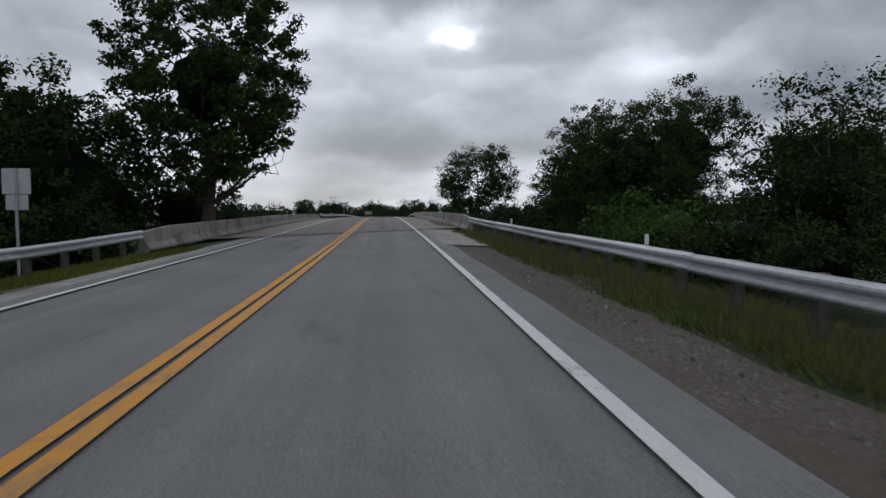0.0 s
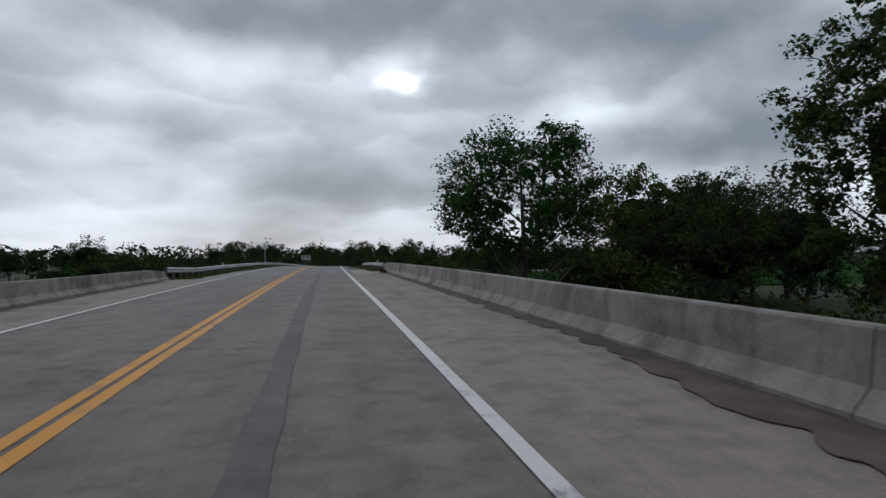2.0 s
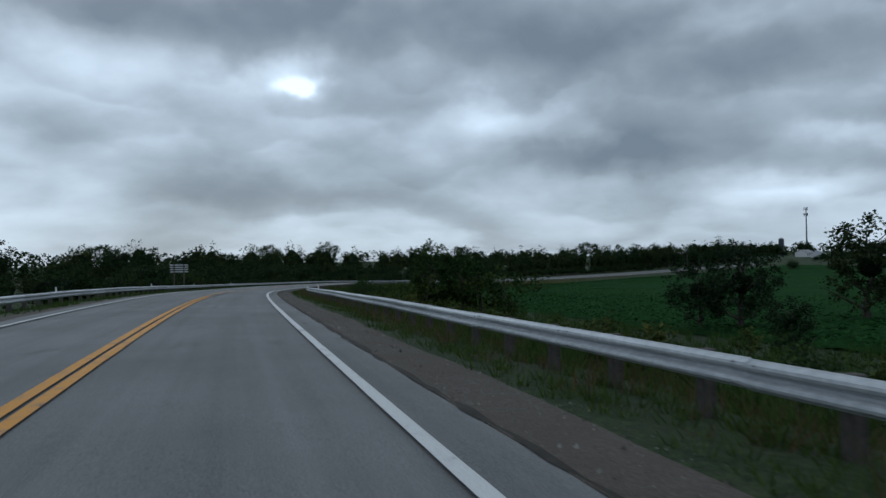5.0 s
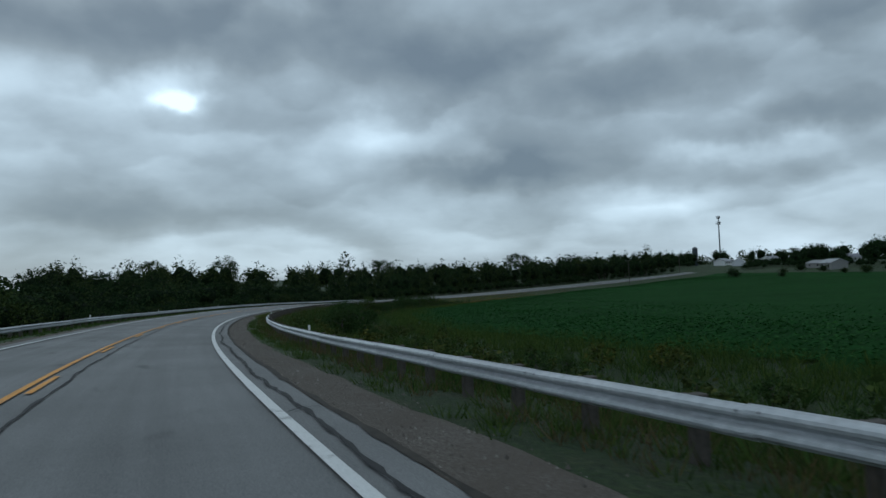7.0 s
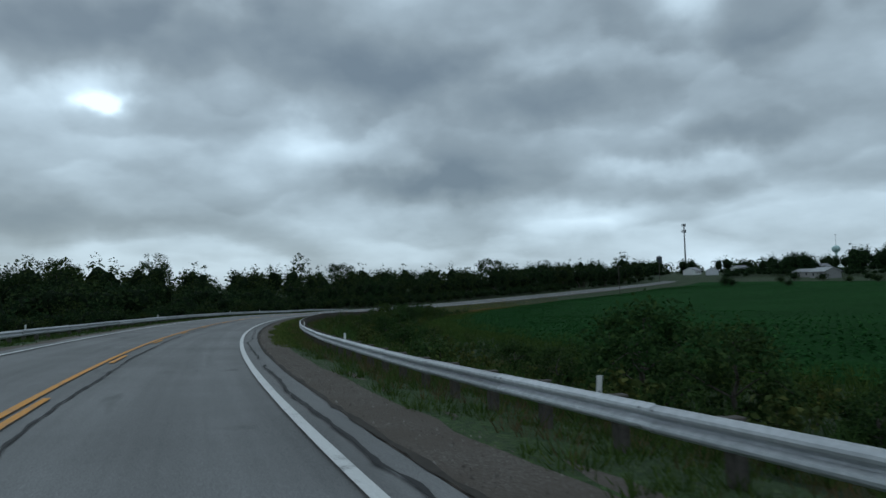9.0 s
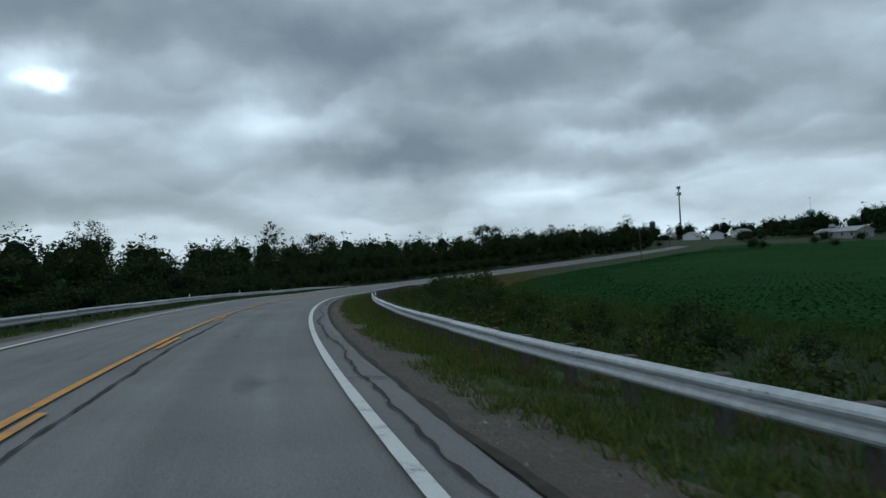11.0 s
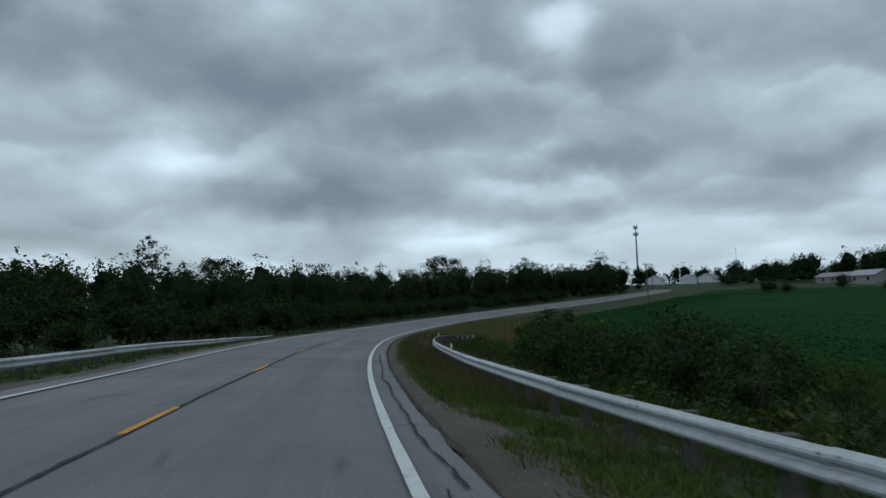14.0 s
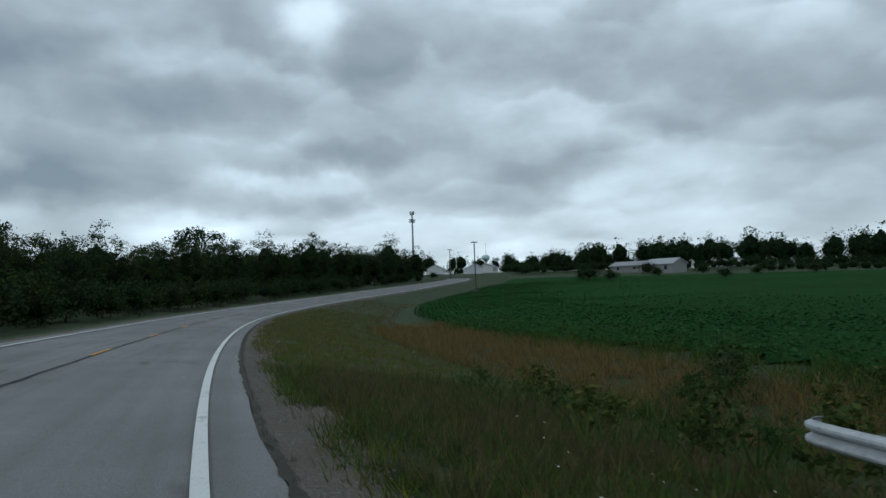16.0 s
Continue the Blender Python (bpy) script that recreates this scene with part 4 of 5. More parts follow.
# the single trees close to the road
def tall(x, y, z_top, radius, seed, label, base=0.3, clumps=70, per=190, leaf=0.26, **k):
    clumps, per, leaf = int(clumps * 2.0), int(per * (0.62 if y < 100 and x < 15 else 0.42)), leaf * 0.9
    h = z_top - gz(x, y)
    return tree("tree", seed, h, radius, h * base, clumps, per, leaf, on_ground(x, y), label, **k)


tall(-8.9, 41.4, 17.5, 6.0, 11, "tall broadleaved tree beside the bridge end", 0.02, 170, 200, 0.25, core=0.32)
tall(13.9, 94.0, 11.0, 6.2, 23, "spreading lone tree beside the bridge", 0.26, 95, 170, 0.23, open_=0.45, heart_fill=0.72)
tall(26.0, 66.0, 13.2, 7.6, 31, "large leafy tree below the bridge", 0.2, 120, 300, 0.24, core=0.45)
tall(34.0, 72.3, 15.6, 6.2, 37, "tall leafy tree below the bridge", 0.2, 100, 280, 0.25, core=0.45)
tall(23.2, 72.0, 13.2, 5.0, 41, "leafy tree at the edge of the wood", 0.12, 100, 260, 0.23, core=0.4)
tall(-22.0, 44.0, 12.5, 6.5, 43, "leafy tree at the edge of the wood", 0.15, 80, 170, 0.34, core=0.5)
tall(33.0, 116.0, 9.6, 6.5, 47, "rounded leafy tree beside the river", 0.1, 80, 180, 0.34, core=0.5)
tall(57.0, 145.0, 13.2, 6.5, 53, "leafy tree at the field's edge", 0.12, 80, 180, 0.34, open_=0.5)
tall(17.15, 181.8, 3.6, 1.9, 59, "slender young tree behind the guard rail", 0.12, 60, 120, 0.17, open_=0.55)
tall(18.9, 179.6, 3.3, 2.2, 61, "slender young tree behind the guard rail", 0.12, 44, 120, 0.2, open_=0.55)


def wood_tree(seed, h, r, base, leaf, clumps, per, material, m, label, group, open_=0.4, name="tree", core=0.0):
    return tree(name, seed, h, r, h * base, clumps, per, leaf, m, label, material, open_=open_, group=group, limb=4, core=core)


PATTERNS = {}


def plant(kind, x, y, h, turn, group, sink=0.0):
    """Plants one tree or bush of a kind, scaled to its height; the first of each pattern is built, the rest copied."""
    spec = KINDS[kind]
    variants = spec["seeds"]
    v = variants[int(abs(x * 7.3 + y * 3.1)) % len(variants)]
    key = (kind, v)
    m = Matrix.Translation((x, y, gz(x, y) - sink)) @ Matrix.Rotation(radians(turn), 4, "Z")
    if key not in PATTERNS:
        PATTERNS[key] = wood_tree(v, spec["h"], spec["r"], spec["base"], spec["leaf"], spec["clumps"], spec["per"], spec["mat"], m, spec["label"], group, spec["gap"], spec["name"], spec.get("core", 0.0))
        ob = PATTERNS[key]
    else:
        ob = copy_thing(PATTERNS[key], m)
    k = h / spec["h"]
    ob.scale = (k, k, k)
    ob["group"] = group
    return ob


KINDS = {
    "wood": dict(seeds=[101, 102, 103, 104, 105, 106, 107], h=16.0, r=5.6, base=-0.02, leaf=0.38, clumps=80, per=34, mat=LEAF_DARK, label="dark leafy tree of the roadside wood", gap=0.4, name="tree", core=0.56),
    "far": dict(seeds=[181, 182, 183, 184, 185], h=16.0, r=5.8, base=-0.02, leaf=0.6, clumps=56, per=18, mat=LEAF_DARK, label="dark leafy tree of the far wood", gap=0.35, name="tree", core=0.6),
    "grove": dict(seeds=[191, 192, 193, 194], h=13.0, r=5.2, base=-0.02, leaf=0.25, clumps=120, per=42, mat=LEAF_DARK, label="dense dark green riverside tree", gap=0.35, name="tree", core=0.52),
    "thicket": dict(seeds=[201, 202, 203], h=5.0, r=3.0, base=-0.04, leaf=0.17, clumps=70, per=36, mat=LEAF_DARK, label="dense dark bush beyond the guard rail", gap=0.3, name="bush", core=0.56),
    "umbrella": dict(seeds=[111, 112], h=17.0, r=6.8, base=0.5, leaf=0.42, clumps=64, per=40, mat=LEAF_DARK, label="flat-topped tree above the wood's edge", gap=0.5, name="tree"),
    "spire": dict(seeds=[121], h=19.0, r=3.2, base=0.25, leaf=0.36, clumps=60, per=30, mat=LEAF_DARK, label="thin spire-like tree above the wood", gap=0.6, name="tree"),
    "bush": dict(seeds=[131, 132, 133, 134], h=4.0, r=2.7, base=-0.04, leaf=0.25, clumps=36, per=20, mat=LEAF_DARK, label="dense dark roadside bush", gap=0.3, name="bush", core=0.58),
    "shrub": dict(seeds=[141, 142, 143, 144], h=2.4, r=1.5, base=0.0, leaf=0.15, clumps=36, per=22, mat=LEAF, label="leafy shrub behind the guard rail", gap=0.3, name="shrub", core=0.0),
    "brush": dict(seeds=[145, 146, 147, 148], h=3.6, r=1.9, base=0.0, leaf=0.12, clumps=60, per=64, mat=LEAF, label="tall leafy shrub behind the guard rail", gap=0.3, name="shrub", core=0.0),
    "weed": dict(seeds=[171, 172, 173], h=1.2, r=0.62, base=0.02, leaf=0.13, clumps=14, per=14, mat=LEAF_WEED, label="clump of tall yellowish-green weeds", gap=0.25, name="weed_clump"),
    "light": dict(seeds=[151, 152], h=6.0, r=3.6, base=0.05, leaf=0.22, clumps=90, per=44, mat=LEAF_LIGHT, label="bright green bushy tree", gap=0.3, name="tree", core=0.35),
    "cedar": dict(seeds=[161, 162], h=4.5, r=1.8, base=0.0, leaf=0.13, clumps=90, per=38, mat=NEEDLE, label="dark cedar behind the guard rail", gap=0.2, name="cedar", core=0.3),
}
rnd = random.Random(5)


def rows_of(kind, group, s0, s1, step, off0, off1, h0, h1, jit=1.0):
    s = s0
    while s < s1:
        o = rnd.uniform(off0, off1)
        q = s + rnd.uniform(-step, step) * 0.5 * jit
        p = at(q, o)
        plant(kind, p.x, p.y, rnd.uniform(h0, h1), rnd.uniform(0, 360), group)
        s += step


def along(s0, s1, step, off0, off1, h0, h1):
    """Places and heights for a row of plants beside the road."""
    out, s = [], s0
    while s < s1:
        p = at(s + rnd.uniform(-step, step) * 0.5, rnd.uniform(off0, off1))
        out.append((p.x, p.y, rnd.uniform(h0, h1)))
        s += step
    return out


def mass(kind, rows, name, label):
    """Plants too deep in a wood to be told apart, joined into one mesh."""
    spec = KINDS[kind]
    forms = []
    for v in spec["seeds"]:
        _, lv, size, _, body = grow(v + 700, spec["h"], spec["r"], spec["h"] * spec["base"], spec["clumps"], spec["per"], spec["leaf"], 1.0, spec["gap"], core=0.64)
        forms.append((lv[::2], size[::2] * 1.2, body))
    C, S, V, F = [], [], [], []

    def put(p, k, c, q, x, y, z):
        return np.stack([x + k * (p[:, 0] * c - p[:, 1] * q), y + k * (p[:, 0] * q + p[:, 1] * c), z + k * p[:, 2]], 1)

    for i, (x, y, h) in enumerate(p for r in rows for p in r):
        lv, size, (bv, bf) = forms[i % len(forms)]
        k, a = h / spec["h"], rnd.uniform(0, 2 * math.pi)
        spot = (k, math.cos(a), math.sin(a), x, y, gz(x, y))
        C.append(put(lv, *spot))
        S.append(size * k)
        F.append(bf + len(bv) * len(V))
        V.append(put(bv, *spot))
    ob = new(name, leaves_mesh(name, np.concatenate(C), np.concatenate(S), spec["mat"], np.random.default_rng(len(C)), core=(np.concatenate(V), np.concatenate(F))))
    return tagged(ob, label, "woodland", kind="stuff")


# the wood on the outer side of the bend
rows_of("bush", "wood edge bushes", 236, 520, 3.6, -22, -14.5, 2.6, 4.6)
rows_of("wood", "roadside wood", 262, 330, 9.0, -52, -38, 6.0, 8.0)
rows_of("wood", "roadside wood", 330, 470, 9.0, -52, -38, 8.0, 11.0)
rows_of("wood", "roadside wood", 470, 520, 6.5, -50, -30, 9.5, 12.5)
rows_of("wood", "roadside wood", 520, 690, 6.5, -50, -30, 11.0, 15.0)
rows_of("bush", "wood edge bushes", 408, 600, 2.8, -12.5, -9.4, 2.4, 4.6)
rows_of("wood", "roadside wood", 412, 436, 5.0, -26, -17, 6.0, 8.6)
rows_of("wood", "roadside wood", 436, 480, 4.5, -26, -15, 6.8, 11.4)
rows_of("wood", "roadside wood", 480, 530, 5.0, -28, -16, 8.0, 12.5)
rows_of("wood", "roadside wood", 530, 690, 5.0, -28, -16, 9.5, 14.5)
rows_of("far", "roadside wood", 290, 420, 5.0, -46, -30, 7.0, 9.5)
rows_of("far", "roadside wood", 300, 380, 8.0, -78, -58, 10.0, 14.0)
depth = [along(250, 690, 5.5, -34, -24, 4.5, 7.5), along(520, 690, 3.2, -22, -10, 2.4, 4.4)]
mass("bush", depth, "wood_undergrowth", "dark undergrowth filling the roadside wood")
depth = [along(380, 690, 8.0, -78, -58, 13.2, 17.4), along(330, 600, 11.0, -110, -85, 14.6, 18.8)]
mass("far", depth, "wood_depth", "dark crowns deep in the roadside wood")
# left of the straight
rows_of("bush", "wood edge bushes", 96, 250, 5.0, -30, -17, 3.0, 5.0)
rows_of("wood", "roadside wood", 112, 200, 9.0, -55, -30, 6.0, 8.5)
rows_of("wood", "roadside wood", 200, 300, 8.0, -55, -30, 4.6, 6.6)
rows_of("far", "roadside wood", 130, 330, 11.0, -100, -60, 6.5, 9.5)
rows_of("wood", "riverside trees", -8, 36, 6.5, -34, -17, 10.0, 14.5)
rows_of("wood", "riverside trees", 0, 60, 8.0, -60, -36, 11.0, 15.0)
rows_of("thicket", "wood edge bushes", -10, 36, 3.6, -15, -11, 3.0, 5.0)
rows_of("grove", "riverside trees", 16, 58, 5.0, -27, -19, 10.0, 13.0)
# right of the approach and along the river
for x, y, zt in ((37.0, 54.0, 12.0), (43.0, 58.0, 13.0), (32.0, 46.0, 9.6), (47.0, 50.0, 12.5), (27.5, 106.0, 5.6), (33.0, 108.0, 9.6), (38.3, 110.5, 10.4), (43.0, 108.0, 9.2), (40.0, 101.0, 8.2), (31.0, 100.0, 7.2), (-11.5, 46.0, 5.0), (-13.0, 53.0, 4.4), (-12.0, 61.0, 3.0), (-16.0, 40.0, 9.0), (-19.0, 50.0, 8.0)):
    plant("grove", x, y, zt - gz(x, y), x * 19, "riverside trees")
for x, y, zt in ((14.6, 184.0, 0.6), (20.2, 178.6, 2.0), (21.5, 176.5, 1.6), (16.0, 180.2, 1.0)):
    plant("shrub", x, y, zt - gz(x, y), x * 19, "shrubs behind the rail")
rows_of("grove", "riverside trees", -2, 66, 7.0, 24, 40, 7.0, 10.0)
rows_of("wood", "riverside trees", 8, 80, 9.0, 42, 66, 10.5, 14.5)
rows_of("thicket", "riverside bushes", -6, 76, 4.0, 13, 21, 3.4, 5.8)
rows_of("bush", "riverside bushes", 76, 108, 4.0, 18, 30, 4.0, 6.5)
rows_of("wood", "riverside trees", 92, 128, 8.0, 38, 60, 7.5, 10.5)
for x, y, h in ((15.5, 34.0, 6.2), (19.0, 41.0, 6.8), (26.0, 104.0, 5.5)):
    plant("light", x, y, h, x * 40, "bright bushes")
rows_of("bush", "wood edge bushes", 262, 410, 3.6, -14, -10.5, 1.6, 3.0)
# single trees that stand over the wood
for kind, x, y, zt in (("spire", 115.7, 514.2, 16.3), ("umbrella", 55.6, 534.6, 12.6), ("umbrella", 137.5, 522.7, 11.6), ("umbrella", 227.0, 523.0, 13.3),
                       ("wood", 244.1, 500.5, 11.6), ("wood", 325.7, 524.1, 15.2), ("wood", 44.1, 452.6, 11.5), ("umbrella", -61.0, 489.0, 12.6), ("wood", -26.5, 222.8, 6.3), ("umbrella", 20.0, 470.0, 11.0)):
    plant(kind, x, y, zt - gz(x, y), x * 13, "trees over the wood")
# behind the right rail: cedars, shrubs, brush
for x, y, h in ((28.5, 159.2, 3.6), (39.0, 160.0, 5.4), (27.2, 161.0, 2.6), (22.0, 149.0, 0.9)):
    plant("cedar", x, y, h - gz(x, y), x * 31, "cedars")
for s, o, h in ((242, 13.6, 3.3), (245, 15.4, 3.0), (238, 13.2, 2.7), (236, 15, 1.8), (249, 14.6, 2.0), (254, 15.0, 2.0), (324, 15.0, 3.6), (327, 15.6, 2.6), (320, 15.0, 2.6), (316, 13.4, 2.2), (330, 17, 2.4), (334, 15, 2.2),
                (348, 15.0, 2.2), (353, 14.0, 2.4), (358, 16.0, 2.2), (364, 14.5, 3.0), (368, 14.0, 3.6), (371, 15.5, 3.4), (374, 13.2, 3.4), (376, 16.0, 3.2), (378, 13.0, 3.8), (380, 14.6, 4.0), (383, 13.0, 3.4), (385, 15.8, 3.6),
                (388, 14.4, 3.8), (391, 16.4, 3.4), (393, 14.2, 3.2), (396, 15.6, 3.6), (399, 17.2, 3.2), (402, 15.8, 2.6), (406, 18.0, 2.4), (274, 14, 2.2), (282, 15, 2.0), (291, 14.5, 2.4), (300, 15, 2.2), (308, 14.5, 2.4)):
    p = at(s, o)
    plant("brush", p.x, p.y, h * (1.1 if s < 374 or s > 392 else 0.98), s * 17, "shrubs behind the rail")
rows_of("shrub", "shrubs behind the rail", 118, 405, 3.4, 11.5, 19.0, 0.7, 1.5)
rows_of("shrub", "shrubs behind the rail", 340, 430, 3.0, 13, 21.0, 0.8, 1.8)
rows_of("weed", "weeds behind the rail", 110, 425, 1.7, 9.0, 14.0, 0.7, 1.3)
rows_of("weed", "weeds behind the rail", 110, 425, 2.4, 14, 22.0, 0.7, 1.5)
# hedges and woods beyond the field
for x, y, h in ((303.6, 435.5, 5.0), (298, 428, 4.2), (310, 440, 4.5), (322, 418, 4.0), (335, 405, 5.0), (345, 425, 6.0), (290, 395, 3.6), (318, 372, 4.2), (330, 352, 4.6), (340, 330, 5), (326, 388, 3.5)):
    plant("bush", x, y, h, x * 7, "field hedge")
far_line = []
for i in range(60):
    a = i / 59
    far_line.append((330 + 400 * a + rnd.uniform(-14, 14), 640 - 170 * a + rnd.uniform(-22, 22), rnd.uniform(11, 16)))
for i in range(26):
    far_line.append((345 + 120 * i / 25 + rnd.uniform(-6, 6), 530 + 85 * i / 25 + rnd.uniform(-8, 8), rnd.uniform(9, 13)))
mass("far", [far_line], "far_tree_line", "dark tree line behind the far bend")
rise = [(400 + rnd.uniform(0, 130), 290 + i * 2.4 + rnd.uniform(-8, 8), rnd.uniform(12, 18)) for i in range(76)]
rise += [(405 + 1.9 * i + rnd.uniform(-8, 8), 470 + 0.75 * i + rnd.uniform(-10, 10), rnd.uniform(8, 12)) for i in range(0, 60, 2)]
mass("far", [rise], "wood_on_the_rise", "dark wood on the rise beyond the field")
low = [(x + rnd.uniform(-6, 6), y + rnd.uniform(-6, 6), rnd.uniform(3.5, 6.0)) for x, y, _ in far_line + rise]
low += [(372 + 2.6 * i + rnd.uniform(-5, 5), 478 + 1.2 * i + rnd.uniform(-6, 6), rnd.uniform(3.0, 5.5)) for i in range(46)]
low += [(345 + rnd.uniform(-10, 14), 318 + 3.0 * i, rnd.uniform(2.4, 4.4)) for i in range(24)]
low += [(393 + rnd.uniform(-5, 5), 288 + 3.2 * i, rnd.uniform(3.0, 5.5)) for i in range(60)]
mass("bush", [low], "far_hedges", "dark hedges and undergrowth beyond the field")
for x, y, zt in ((495, 536, 12), (482, 540, 10), (508, 528, 11), (470, 515, 6), (455, 500, 4.5), (520, 520, 10)):
    plant("far", x, y, zt - gz(x, y) + 2, x * 11, "trees along the far road")


def far_woods(name, pts, h, label, seed):
    """Distant woodland: a long belt of crowns too many to count."""
    rng = np.random.default_rng(seed)
    C = []
    for (x0, y0), (x1, y1) in zip(pts, pts[1:]):
        d = math.hypot(x1 - x0, y1 - y0)
        for _ in range(int(d / 5)):
            t = rng.uniform()
            x, y = x0 + (x1 - x0) * t + rng.normal(0, 12), y0 + (y1 - y0) * t + rng.normal(0, 12)
            hh = h * rng.uniform(0.65, 1.2)
            z = gz(x, y)
            r = hh * rng.uniform(0.28, 0.42)
            m = 70
            dd = rng.normal(size=(m, 3))
            dd /= np.linalg.norm(dd, axis=1)[:, None]
            C.append(np.stack([x + dd[:, 0] * r, y + dd[:, 1] * r, z + hh * 0.5 + dd[:, 2] * hh * 0.5], 1))
    ob = new(name, leaves_mesh(name, np.concatenate(C), 2.4, LEAF_DARK, rng))
    tagged(ob, label, "woodland", kind="stuff")


far_woods("far_woods", [(-700, 500), (-420, 640), (-150, 720), (60, 760), (320, 820)], 15, "distant belt of dark woodland", 1)
far_woods("far_woods", [(-330, 330), (-240, 430), (-120, 520), (-20, 600)], 13, "belt of woodland beyond the river", 2)
far_woods("far_woods", [(320, 820), (700, 900), (1000, 760), (1150, 600), (1100, 300), (900, 60)], 15, "distant woodland on the rise", 3)
far_woods("far_woods", [(-260, 120), (-330, 330)], 13, "belt of woodland along the river", 4)
far_woods("far_woods", [(180, 60), (330, 130), (430, 230)], 12, "belt of woodland along the river", 5)

# ---------------------------------------------------------------- the field, grass, flowers


def inside_field(x, y):
    d2 = (x[:, None] - _rx) ** 2 + (y[:, None] - _ry) ** 2
    k = d2.argmin(1)
    off = (x - _rx[k]) * np.cos(_rt[k]) + (y - _ry[k]) * np.sin(_rt[k])
    s = _rs[k]
    lim = np.interp(s, [120, 180, 230, 300, 345, 372, 400, 430, 470, 600], [26, 26, 25, 25, 25, 26, 26, 24, 22, 18])
    ok = (off > lim) & (s > 106) & (x < 338) & (y > 117 + 0.2 * x)
    return ok


def build_field():
    """Rows of a low broadleaved crop: leafy ridges side by side."""
    ang = radians(-62)
    d, n = np.array([math.sin(-ang), math.cos(ang)]), np.array([math.cos(ang), -math.sin(-ang)])
    rng = np.random.default_rng(3)
    P = []
    cx, cy = 150.0, 290.0
    for r in np.arange(-190, 190, 0.68):
        t = np.arange(-210, 210, 0.34)
        t = t + rng.uniform(-0.2, 0.2, t.shape)
        x = cx + d[0] * t + n[0] * r + rng.normal(0, 0.06, t.shape)
        y = cy + d[1] * t + n[1] * r + rng.normal(0, 0.06, t.shape)
        P.append(np.stack([x, y], 1))
    P = np.concatenate(P)
    near = np.concatenate([np.full(0, False), inside_field(P[:, 0], P[:, 1])])
    P = P[near]
    dist = np.min((P[:, None, 0] - _rx[None, ::8]) ** 2 + (P[:, None, 1] - _ry[None, ::8]) ** 2, 1) ** 0.5
    near = dist < 44
    keep = near | (rng.uniform(size=len(P)) < np.interp(dist, [44, 75], [0.5, 0.0]))
    P, near, dist = P[keep], near[keep], dist[keep]
    P = np.concatenate([np.repeat(P[near], 2, 0) + rng.normal(0, 0.13, (2 * int(near.sum()), 2)), P[~near]])
    size = np.concatenate([np.full(2 * int(near.sum()), 0.26), np.full(int((~near).sum()), 0.3)])
    z = ground_z(P[:, 0], P[:, 1])
    C = np.stack([P[:, 0], P[:, 1], z + rng.uniform(0.42, 0.52, len(P))], 1)
    ob = new("crop_field", leaves_mesh("crop_field", C, size, CROP, rng, flat=4.0))
    tagged(ob, "green field of low crop in rows", "crop field", kind="stuff")
    # the closed canopy under the top leaves
    xs, ys = np.arange(0, 340, 1.6), np.arange(110, 500, 1.6)
    X, Y = np.meshgrid(xs, ys)
    X, Y = X.ravel(), Y.ravel()
    ok = inside_field(X, Y).reshape(len(ys), len(xs))
    Z = ground_z(X, Y) + 0.42 + 0.05 * rng.normal(size=X.shape)
    inner = ok.copy()
    for _ in range(2):
        inner[1:-1, 1:-1] &= inner[:-2, 1:-1] & inner[2:, 1:-1] & inner[1:-1, :-2] & inner[1:-1, 2:]
        Z -= np.where(inner.ravel(), 0.0, 0.2)
    i, j = np.nonzero(ok[:-1, :-1] & ok[1:, :-1] & ok[:-1, 1:] & ok[1:, 1:])
    p = i * len(xs) + j
    used, inv = np.unique(np.stack([p, p + 1, p + len(xs) + 1, p + len(xs)], 1), return_inverse=True)
    me = mesh_of("canopy", np.stack([X, Y, Z], 1)[used], inv.reshape(-1, 4).tolist(), mat_canopy(), smooth_shade=True)
    new("canopy", me).parent = ob


build_field()


